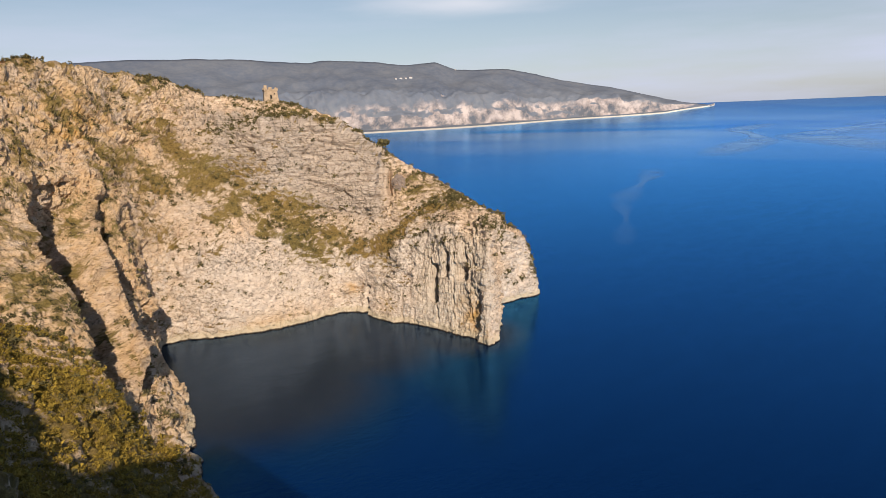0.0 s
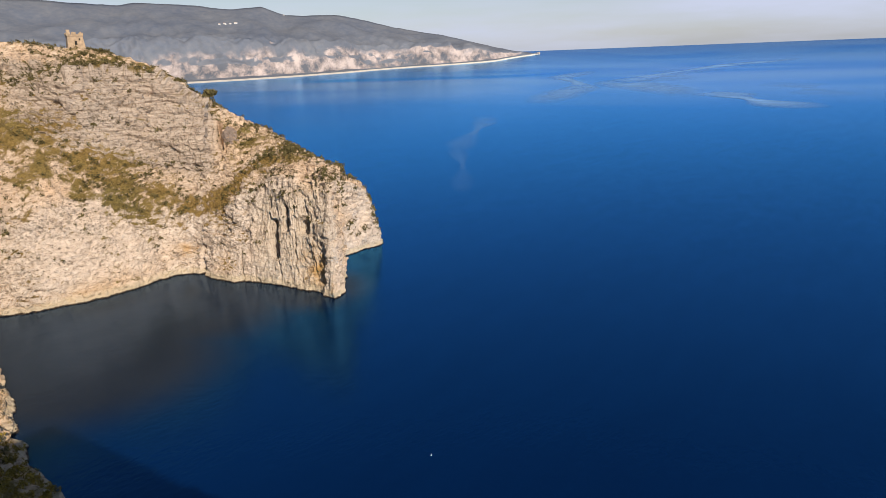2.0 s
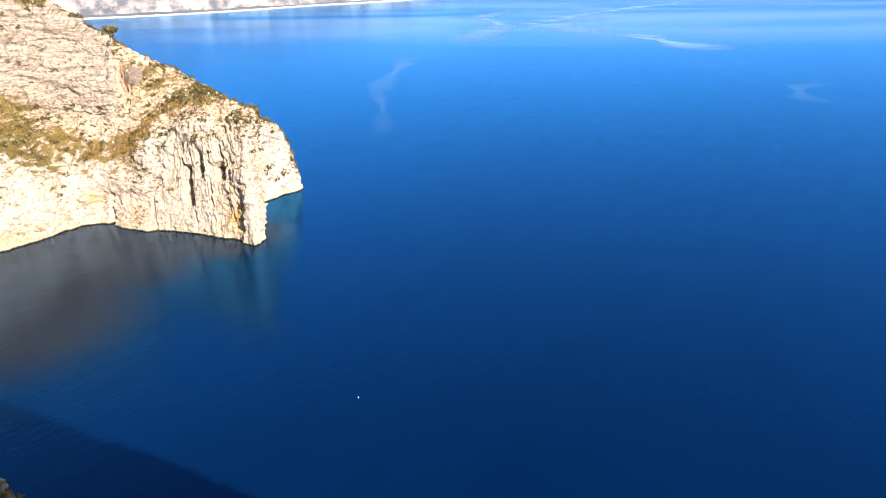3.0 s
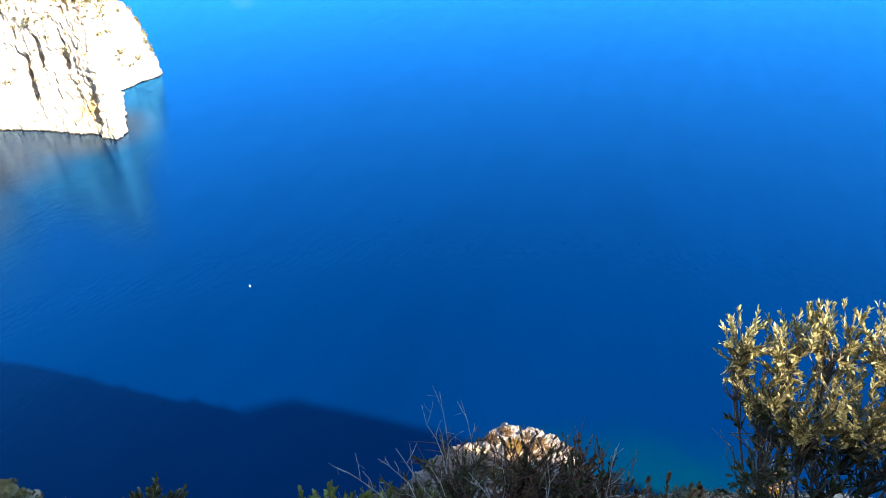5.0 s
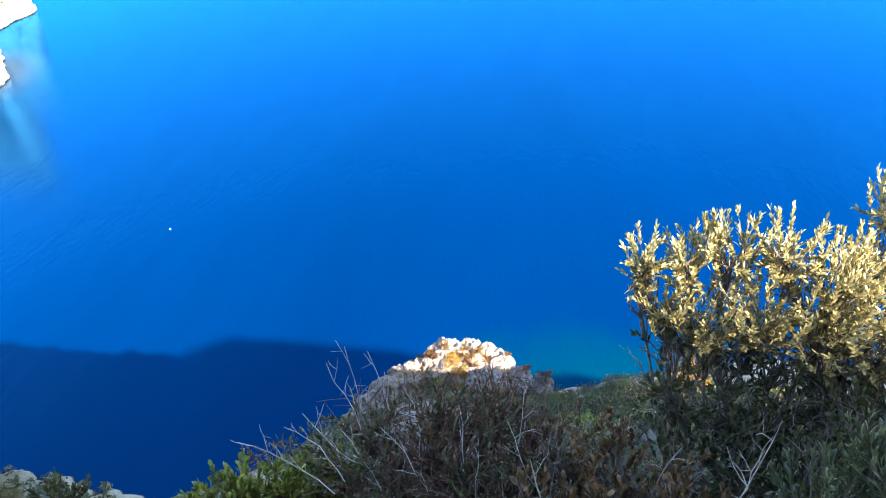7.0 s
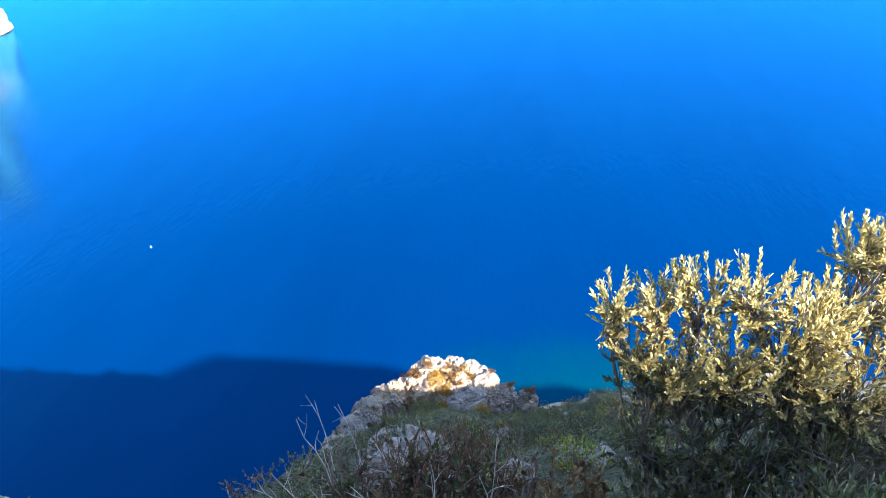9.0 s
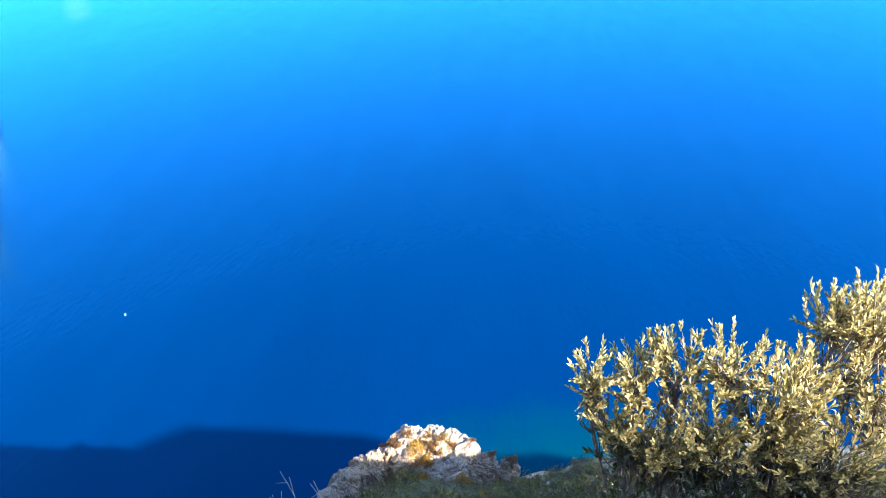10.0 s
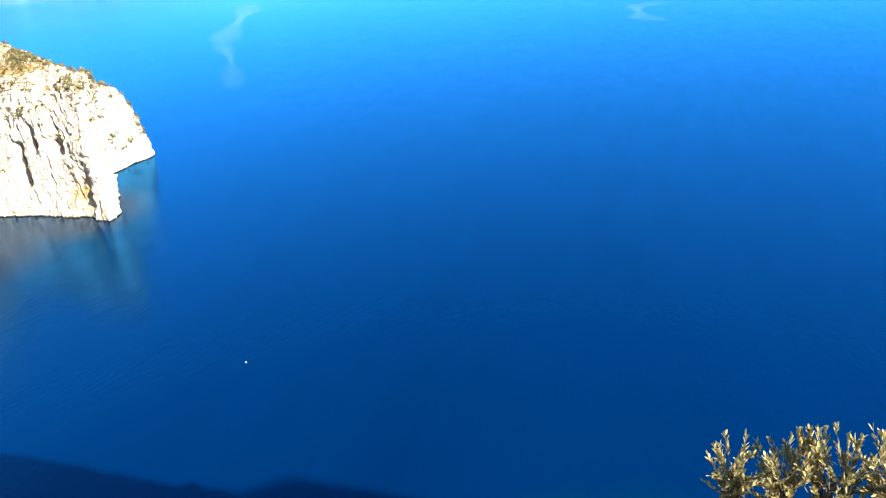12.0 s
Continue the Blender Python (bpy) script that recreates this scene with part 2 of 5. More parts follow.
    # a darker ground colour puts the near slope's shade in
    soil = ramp(nt, fine, (0.3, (0.020, 0.019, 0.008)), (0.7, (0.085, 0.073, 0.030)))
    grass = mix(nt, spread("slope_shade"), grass, soil)
    col = mix(nt, grassy, rock, grass)
    pos = nt.nodes.new("ShaderNodeSeparateXYZ")
    nt.links.new(g.outputs["Position"], pos.inputs[0])
    tide = maths(nt, "ADD", pos.outputs["Z"], maths(nt, "MULTIPLY", fine, -1.6))
    if not near:
        col = mix(nt, maths(nt, "MULTIPLY", span(nt, tide, 3.4, 0.8), 0.7), col, (0.54, 0.45, 0.32))
        col = mix(nt, span(nt, tide, -0.1, -0.5), col, (0.05, 0.036, 0.024))
    nt.links.new(col, b.inputs["Base Color"])
    b.inputs["Roughness"].default_value = 0.92
    b.inputs["Specular IOR Level"].default_value = 0.25
    h = maths(nt, "ADD", maths(nt, "MULTIPLY", bed, 0.5), maths(nt, "MULTIPLY", grain, 0.9))
    h = maths(nt, "ADD", h, maths(nt, "MULTIPLY", fine, 0.45))
    h = maths(nt, "ADD", h, maths(nt, "MULTIPLY", line, -0.5))
    bump(nt, b, h, 1.0, 1.1 / k)
    return m


def sea_material():
    m, nt, b = material("sea_water")
    v = place(nt)
    swell, chop = place(nt, (0.010, 0.022, 0.01), (0, 0, 0.5)), place(nt, (0.35, 0.6, 0.4), (0, 0, 0.5))
    wave = noise_tex(nt, chop, 1.0, 4, 0.6)
    patch = noise_tex(nt, swell, 0.35, 5, 0.6, 1.5)
    deep = ramp(nt, patch, (0.3, (0.0002, 0.0088, 0.045)), (0.7, (0.0002, 0.0122, 0.060)))
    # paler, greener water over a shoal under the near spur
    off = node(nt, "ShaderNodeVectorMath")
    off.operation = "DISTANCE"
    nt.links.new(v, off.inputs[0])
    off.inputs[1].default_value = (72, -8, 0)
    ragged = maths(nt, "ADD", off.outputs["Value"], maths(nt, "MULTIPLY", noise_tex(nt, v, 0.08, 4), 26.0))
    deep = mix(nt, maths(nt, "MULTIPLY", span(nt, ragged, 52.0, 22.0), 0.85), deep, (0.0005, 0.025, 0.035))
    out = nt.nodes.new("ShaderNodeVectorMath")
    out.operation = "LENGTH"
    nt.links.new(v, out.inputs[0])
    # distance haze put into the colour: paler and greyer far out, unevenly
    haze_noise = noise_tex(nt, place(nt, (1, 0.6, 1), (0, 0, 0.6)), 0.0016, 3, 0.5, 0.8)
    band = maths(nt, "MULTIPLY", span(nt, out.outputs["Value"], 600.0, 2300.0), span(nt, haze_noise, 0.15, 0.65))
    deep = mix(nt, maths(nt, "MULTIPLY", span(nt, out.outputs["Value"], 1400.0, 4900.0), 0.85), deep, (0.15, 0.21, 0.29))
    # the cliffs' reflection put into the water's colour in the cove and round the cape
    cliff_reflection = None
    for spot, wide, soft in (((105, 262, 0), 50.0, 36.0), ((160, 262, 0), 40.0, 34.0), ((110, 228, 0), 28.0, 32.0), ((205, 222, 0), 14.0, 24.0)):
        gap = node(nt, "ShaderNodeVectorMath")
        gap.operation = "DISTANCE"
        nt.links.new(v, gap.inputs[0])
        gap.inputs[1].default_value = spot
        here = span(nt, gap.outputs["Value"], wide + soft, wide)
        cliff_reflection = here if cliff_reflection is None else maths(nt, "MAXIMUM", cliff_reflection, here)
    deep = mix(nt, maths(nt, "MULTIPLY", cliff_reflection, 0.7), deep, (0.005, 0.010, 0.017))
    nt.nodes.remove(b)
    body = nt.nodes.new("ShaderNodeBsdfDiffuse")
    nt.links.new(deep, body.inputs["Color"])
    gloss = nt.nodes.new("ShaderNodeBsdfGlossy")
    # the gloss colour takes on the far haze too
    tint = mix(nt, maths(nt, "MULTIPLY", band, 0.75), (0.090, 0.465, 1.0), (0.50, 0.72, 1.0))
    # the gloss turns greyer where that reflection is painted in
    nt.links.new(mix(nt, maths(nt, "MULTIPLY", cliff_reflection, 0.75), tint, (0.40, 0.47, 0.55)), gloss.inputs["Color"])
    gloss.inputs["Roughness"].default_value = 0.19
    fr = nt.nodes.new("ShaderNodeFresnel")
    fr.inputs["IOR"].default_value = 1.45
    bp = node(nt, "ShaderNodeBump", Strength=0.11, Distance=0.7)
    # far out the ripples are too small to turn the light
    nt.links.new(maths(nt, "MULTIPLY_ADD", span(nt, out.outputs["Value"], 1800.0, 300.0), 0.085, 0.010), bp.inputs["Strength"])
    roll = noise_tex(nt, place(nt, (0.07, 0.16, 0.1), (0, 0, 0.5)), 1.0, 3, 0.5)
    nt.links.new(maths(nt, "ADD", wave, maths(nt, "MULTIPLY", roll, 0.7)), bp.inputs["Height"])
    for n in (body, gloss, fr):
        nt.links.new(bp.outputs["Normal"], n.inputs["Normal"])
    mx = nt.nodes.new("ShaderNodeMixShader")
    # cat's-paws: ruffled and smooth streaks lie side by side
    paws = noise_tex(nt, place(nt, (0.03, 0.10, 0.1), (0, 0, 0.35)), 1.0, 6, 0.7, 1.2)
    ruffled = maths(nt, "MULTIPLY_ADD", span(nt, paws, 0.30, 0.70), 0.14, 1.31)
    nt.links.new(maths(nt, "MULTIPLY", fr.outputs[0], ruffled, clamp=True), mx.inputs[0])
    nt.links.new(body.outputs[0], mx.inputs[1])
    nt.links.new(gloss.outputs[0], mx.inputs[2])
    nt.links.new(mx.outputs[0], nt.nodes["Material Output"].inputs["Surface"])
    return m


MAT_ROCK = rock_material("limestone", False)
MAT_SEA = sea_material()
MAT_BEACH = plain("beach_sand", (0.62, 0.58, 0.52), 0.95, 0.1, 0.05)
MAT_TOWER = plain("tower_stone", (0.38, 0.28, 0.19), 0.95, 0.3, 0.8)
MAT_DARK = plain("dark_opening", (0.02, 0.017, 0.014), 0.9, 0.2, 1.0)
MAT_WHITE = plain("white_wall", (0.48, 0.47, 0.46), 0.9, 0.08, 0.5)
MAT_TILE = plain("roof_tiles", (0.42, 0.22, 0.14), 0.9, 0.2, 0.5)
MAT_BUOY = plain("white_plastic", (0.85, 0.86, 0.88), 0.45, 0.05, 4.0)


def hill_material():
    """Far woods with the haze put into their blue-grey colour, and pinkish cliffs where it is steep."""
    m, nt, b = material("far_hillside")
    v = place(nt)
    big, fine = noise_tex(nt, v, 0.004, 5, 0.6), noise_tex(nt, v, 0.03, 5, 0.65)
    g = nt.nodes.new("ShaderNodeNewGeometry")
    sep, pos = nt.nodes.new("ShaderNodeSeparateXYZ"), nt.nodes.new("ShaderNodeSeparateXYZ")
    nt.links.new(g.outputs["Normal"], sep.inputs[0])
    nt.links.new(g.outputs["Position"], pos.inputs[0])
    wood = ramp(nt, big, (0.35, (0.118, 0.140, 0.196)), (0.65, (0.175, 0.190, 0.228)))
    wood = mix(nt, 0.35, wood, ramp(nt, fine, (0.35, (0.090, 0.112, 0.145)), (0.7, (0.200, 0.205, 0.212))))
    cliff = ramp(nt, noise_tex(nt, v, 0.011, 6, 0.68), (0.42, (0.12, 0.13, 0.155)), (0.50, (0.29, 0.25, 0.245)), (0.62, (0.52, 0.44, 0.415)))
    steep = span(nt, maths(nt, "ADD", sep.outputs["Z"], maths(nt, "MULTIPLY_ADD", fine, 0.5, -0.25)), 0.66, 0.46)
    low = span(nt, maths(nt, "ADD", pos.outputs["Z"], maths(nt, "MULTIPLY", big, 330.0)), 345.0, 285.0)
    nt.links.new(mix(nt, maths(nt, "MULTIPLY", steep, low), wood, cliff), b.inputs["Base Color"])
    b.inputs["Roughness"].default_value = 1.0
    b.inputs["Specular IOR Level"].default_value = 0.0
    return m


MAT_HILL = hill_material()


def leaf_material(name, dark, light, gloss=0.45, through=0.25):
    """Leaves that differ from one to the next; some light comes through them."""
    m, nt, b = material(name)
    g = nt.nodes.new("ShaderNodeNewGeometry")
    col = ramp(nt, g.outputs["Random Per Island"], (0.0, dark), (0.75, light), (1.0, tuple(min(1, c * 1.25) for c in light)))
    fleck = noise_tex(nt, place(nt), 60.0, 3)
    col = mix(nt, 0.3, col, ramp(nt, fleck, (0.3, dark), (0.7, light)))
    nt.links.new(col, b.inputs["Base Color"])
    b.inputs["Roughness"].default_value = gloss
    tr = nt.nodes.new("ShaderNodeBsdfTranslucent")
    nt.links.new(col, tr.inputs["Color"])
    mx = nt.nodes.new("ShaderNodeMixShader")
    mx.inputs[0].default_value = through
    nt.links.new(b.outputs[0], mx.inputs[1])
    nt.links.new(tr.outputs[0], mx.inputs[2])
    nt.links.new(mx.outputs[0], nt.nodes["Material Output"].inputs["Surface"])
    return m


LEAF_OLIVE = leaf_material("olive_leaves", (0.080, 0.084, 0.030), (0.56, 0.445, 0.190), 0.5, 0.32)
LEAF_HEATH = leaf_material("heath_leaves", (0.09, 0.042, 0.010), (0.20, 0.095, 0.022), 0.7)
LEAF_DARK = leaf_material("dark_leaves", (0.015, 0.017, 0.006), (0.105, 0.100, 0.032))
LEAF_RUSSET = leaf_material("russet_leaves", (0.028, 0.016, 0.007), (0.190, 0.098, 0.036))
LEAF_GREEN = leaf_material("fresh_leaves", (0.05, 0.065, 0.012), (0.27, 0.265, 0.040))
LEAF_YELLOW = leaf_material("yellow_leaves", (0.20, 0.105, 0.008), (0.36, 0.21, 0.022))
LEAF_GREY = leaf_material("grey_leaves", (0.032, 0.036, 0.016), (0.145, 0.150, 0.062))
GRASS_DRY = leaf_material("dry_grass", (0.050, 0.050, 0.018), (0.20, 0.18, 0.062), 0.7)
BARK_PALE = plain("pale_bark", (0.36, 0.31, 0.27), 0.9, 0.3, 25.0)
BARK_GREY = plain("grey_bark", (0.16, 0.125, 0.10), 0.9, 0.45, 25.0)
BARK_BROWN = plain("brown_bark", (0.12, 0.060, 0.042), 0.9, 0.35, 25.0)


def mesh_object(name, verts, faces, mat, smooth=True):
    me = bpy.data.meshes.new(name)
    verts, faces = np.asarray(verts, np.float32), np.asarray(faces, np.int32)
    n, k = faces.shape
    me.vertices.add(len(verts))
    me.vertices.foreach_set("co", verts.ravel())
    me.loops.add(n * k)
    me.loops.foreach_set("vertex_index", faces.ravel())
    me.polygons.add(n)
    me.polygons.foreach_set("loop_start", np.arange(0, n * k, k, dtype=np.int32))
    me.polygons.foreach_set("loop_total", np.full(n, k, np.int32))
    me.polygons.foreach_set("use_smooth", np.full(n, smooth))
    me.update(calc_edges=True)
    me.materials.append(mat)
    return new(name, me)


def grid_faces(nu, nv):
    i = (np.arange(nu - 1)[:, None] * nv + np.arange(nv - 1)[None, :]).ravel()
    return np.stack([i, i + nv, i + nv + 1, i + 1], 1)


# ---- sea: one sheet from under the cliffs to the horizon ----
EYE_HIGH = 100.0


def far_place(d):
    """Ground distance and height at which the sea at true distance d is laid, so that it meets the horizon at 4.9 km."""
    s = np.maximum(np.asarray(d, float) - 3000.0, 0)
    r = np.minimum(d, 3000.0) + s / (1 + s / 1900.0)
    return r, EYE_HIGH * (1 - r / np.maximum(d, 1.0))


def build_sea():
    ang = np.radians(np.linspace(0, 360, 241))
    dist = np.concatenate([np.linspace(0.5, 600, 60), np.geomspace(640, 40000, 90)])
    r, z = far_place(dist)
    a, rr = np.meshgrid(ang, r, indexing="ij")
    zz = np.tile(z, (len(ang), 1))
    co = np.stack([rr * np.sin(a), rr * np.cos(a), zz], 2).reshape(-1, 3)
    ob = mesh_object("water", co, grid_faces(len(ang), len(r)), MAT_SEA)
    return tagged(ob, "deep blue calm sea reaching to the horizon", "sea", kind="structure")


build_sea()

def unit(v):
    return v / np.maximum(np.linalg.norm(v, axis=-1, keepdims=True), 1e-9)


# ---- slicks: smooth winding streaks on the water ----
def slick_material():
    m, nt, b = material("slick_water")
    nt.nodes.remove(b)
    b = nt.nodes.new("ShaderNodeBsdfDiffuse")
    b.inputs["Color"].default_value = (0.24, 0.47, 0.84, 1)
    at = nt.nodes.new("ShaderNodeAttribute")
    at.attribute_name = "thick"
    torn = noise_tex(nt, place(nt, (1, 0.6, 1)), 0.011, 5, 0.6, 0.6)
    fac = maths(nt, "MULTIPLY", at.outputs["Fac"], span(nt, torn, 0.18, 0.66))
    clear = nt.nodes.new("ShaderNodeBsdfTransparent")
    mx = nt.nodes.new("ShaderNodeMixShader")
    nt.links.new(maths(nt, "MULTIPLY", fac, 0.62, clamp=True), mx.inputs[0])
    nt.links.new(clear.outputs[0], mx.inputs[1])
    nt.links.new(b.outputs[0], mx.inputs[2])
    nt.links.new(mx.outputs[0], nt.nodes["Material Output"].inputs["Surface"])
    return m


MAT_SLICK = slick_material()


def build_slick(line, wide, strength):
    """A soft-edged streak along a line of places on the sea."""
    p = np.asarray(line, float)
    run = np.concatenate([[0], np.cumsum(np.linalg.norm(np.diff(p, axis=0), axis=1))])
    t = np.linspace(0, run[-1], 40)
    mid = np.column_stack([np.interp(t, run, p[:, k]) for k in (0, 1)])
    for _ in range(3):
        mid[1:-1] = (mid[:-2] + 2 * mid[1:-1] + mid[2:]) / 4
    d = np.gradient(mid, axis=0)
    side = unit(np.column_stack([-d[:, 1], d[:, 0]]))
    w = np.linspace(-1, 1, 9)
    ends = np.sin(np.linspace(0, math.pi, 40)) ** 0.6
    broad = wide * (0.6 + 0.4 * np.sin(t / run[-1] * 9.0)) * (0.4 + 0.6 * ends)
    q = mid[:, None, :] + side[:, None, :] * (w[None, :] * broad[:, None])[..., None]
    true = np.linalg.norm(q, axis=2)
    laid, z = far_place(true)
    q, z = q * (laid / true)[..., None], z + 0.25
    thick = strength * (1 - w ** 2)[None, :] * ends[:, None]
    ob = mesh_object("slick", np.dstack([q, z]).reshape(-1, 3), grid_faces(40, 9), MAT_SLICK)
    ob.data.attributes.new("thick", "FLOAT", "POINT").data.foreach_set("value", thick.ravel().astype(np.float32))
    ob.visible_shadow = False
    tagged(ob, "pale smooth slick winding over the blue sea", "slick", "slicks on the sea")


for line, wide, strength in (
        ([(2916, 1218), (2299, 1076), (2000, 880), (1750, 750), (1480, 690), (1209, 606)], 85, 1.3),
        ([(4207, 598), (3378, 753), (2546, 776), (1933, 734), (1711, 547), (1397, 364)], 120, 1.6), ([(3000, 800), (2350, 700), (1950, 690)], 170, 0.6),
        ([(1562, 376), (1430, 310), (1321, 243), (1174, 137)], 75, 1.6), ([(1900, 300), (1640, 200), (1435, 134)], 90, 0.4),
        ([(975, 580), (880, 530), (761, 474), (679, 441), (609, 397)], 26, 0.38), ([(640, 425), (540, 350), (422, 275)], 14, 0.22), ([(960, 600), (880, 510), (790, 500)], 16, 0.3),
        ([(821, -19), (786, 18), (705, 10), (678, -17)], 22, 0.25)):
    build_slick(line, wide, strength)

# ---- land: coast line, crest line and the profile between them, station by station ----
# from the slope below the eye, along the near hillside, round the cove to the cape and its back
COAST = [(38, -230), (41, -140), (45, -62), (47, -14), (48, -1), (51, 30), (54, 65), (58, 100), (62, 135), (66, 171), (73, 196), (80, 215), (89, 248),
         (92, 278), (97, 287), (103, 312), (114, 311), (132, 301), (158, 293), (186, 293), (198, 286), (197, 262), (204, 243), (207, 212),
         (203, 199), (217, 206), (253, 240), (280, 238), (288, 243), (292, 262), (283, 310), (290, 400)]
CREST = [(-13, -167, 124.5), (-13, -133, 124.5), (-21.8, -118, 125.2), (-21.7, -36, 126), (-22.5, 2, 124.5), (-14, 30, 97), (-14, 62, 75), (-19, 106, 95.5), (-45, 150, 95),
         (-48, 205, 116), (-32, 262, 132), (-5, 312, 136), (30, 348, 134), (65, 366, 131.5), (98, 379, 129.3), (132, 394, 126), (156, 395, 121),
         (181, 390, 113), (207, 377, 109), (230, 346, 100), (241, 327, 84), (254, 309, 71), (250, 273, 61), (239, 242, 54), (241, 232, 52),
         (249, 234, 49), (262, 246, 43), (270, 246, 36), (272, 247, 33), (272, 256, 38), (266, 290, 58), (250, 345, 82)]
# (share of the way from coast to crest, height) of the cliff's edge, of the bench above it and of the upper wall's edge
EDGE = [(0.47, 76), (0.47, 76), (0.44, 78), (0.437, 80.2), (0.434, 79.6), (0.45, 30), (0.28, 15), (0.26, 14), (0.17, 12), (0.18, 21), (0.18, 24), (0.18, 27),
        (0.16, 30), (0.12, 30), (0.08, 28), (0.19, 34), (0.19, 34), (0.17, 39), (0.20, 38), (0.19, 29), (0.18, 29), (0.23, 32), (0.28, 43),
        (0.31, 48), (0.37, 51), (0.42, 47), (0.35, 40), (0.40, 30), (0.40, 26), (0.35, 28), (0.3, 35), (0.3, 50)]
BENCH = [(0.70, 95), (0.70, 95), (0.655, 95), (0.646, 95.0), (0.647, 95.0), (0.75, 72), (0.50, 45), (0.50, 42), (0.46, 43), (0.45, 53), (0.45, 60), (0.44, 61),
         (0.43, 60), (0.42, 60), (0.42, 61), (0.50, 62), (0.52, 67), (0.56, 72), (0.50, 58), (0.57, 48), (0.62, 44), (0.48, 46), (0.53, 52),
         (0.54, 51), (0.54, 51.5), (0.60, 48.5), (0.55, 42), (0.60, 34), (0.60, 31), (0.6, 35), (0.6, 48), (0.6, 70)]
WALL = [(0.78, 99), (0.78, 99), (0.71, 98.5), (0.692, 97.9), (0.685, 97.9), (0.777, 91), (0.79, 66), (0.76, 60), (0.76, 72), (0.76, 88), (0.76, 100), (0.76, 104),
        (0.76, 104), (0.76, 98), (0.77, 94), (0.83, 90), (0.81, 94), (0.80, 93), (0.66, 92), (0.72, 92), (0.80, 79), (0.85, 66), (0.90, 60),
        (0.88, 54), (0.80, 52), (0.84, 49.5), (0.75, 43), (0.80, 35.5), (0.80, 32.5), (0.8, 37), (0.8, 56), (0.8, 80)]
BACK = [(-200, -150, 110), (-200, -120, 110), (-200, -60, 110), (-200, -20, 110), (-200, 10, 110), (-150, 40, 70), (-150, 60, 20), (-150, 80, 20), (-220, 220, 60),
        (-200, 320, 70), (-160, 400, 90), (-120, 480, 80), (-60, 540, 70), (0, 560, 60), (60, 560, 50), (130, 540, 40), (190, 520, 30),
        (240, 500, 10), (275, 460, -6), (290, 420, -6), (292, 390, -6), (292, 360, -6), (290, 330, -6), (290, 310, -6), (290, 300, -6),
        (291, 290, -6), (291, 280, -6), (289, 270, -6), (289, 266, -6), (290, 264, -6), (284, 312, -6), (290, 402, -6)]


def spline(rows, s):
    """Catmull-Rom through the rows at stations s."""
    p = np.asarray(rows, float)
    p = np.vstack([2 * p[0] - p[1], p, 2 * p[-1] - p[-2]])
    i = np.clip(np.floor(s).astype(int), 0, len(rows) - 2)
    t = (s - i)[:, None]
    a, b, c, d = p[i], p[i + 1], p[i + 2], p[i + 3]
    cubic = 0.5 * (2 * b + (c - a) * t + (2 * a - 5 * b + 4 * c - d) * t ** 2 + (3 * b - a - 3 * c + d) * t ** 3)
    return 0.55 * cubic + 0.45 * (b + (c - b) * t)


def row(table, s):
    """The table at station s; the first station is -1."""
    return spline(table, s + 1)


def bell(x, mid, wide):
    return np.exp(-((x - mid) / wide) ** 2)


def land_points(s, v):
    """Points and outward normals of the land at stations s (n) and heights v in 0..6 (m), before the fine relief."""
    coast, crest, rear = row(COAST, s), row(CREST, s), row(BACK, s)
    foot = np.column_stack([coast, np.zeros(len(s))])
    rows = [foot - [0, 0, 6], foot]
    for table, ledge in ((EDGE, 0.14), (BENCH, 0.06), (WALL, 0.03)):
        # the slope under the eye keeps its height up to a broken edge
        e = row(table, np.interp(s, [-1, 3, 3 + ledge, 3 + 1.6 * ledge, 31], [-1, 3, 3 + 0.1 * ledge, 3 + 1.6 * ledge, 31]))
        rows.append(np.column_stack([coast + (crest[:, :2] - coast) * e[:, :1], e[:, 1]]))
    rows += [crest, rear]
    rows = np.stack(rows, 1)
    i = np.clip(np.floor(v).astype(int), 0, 5)
    t = v - i
    return rows[:, i] * (1 - t)[None, :, None] + rows[:, i + 1] * t[None, :, None]


def normals_of(co):
    du, dv = np.gradient(co, axis=0), np.gradient(co, axis=1)
    n = np.cross(du, dv)
    return n / np.maximum(np.linalg.norm(n, axis=2, keepdims=True), 1e-9)


def saw(x):
    """0 to 1 slowly, then back sharply."""
    x = x % 1.0
    return np.where(x < 0.8, x / 0.8, (1 - x) / 0.2)


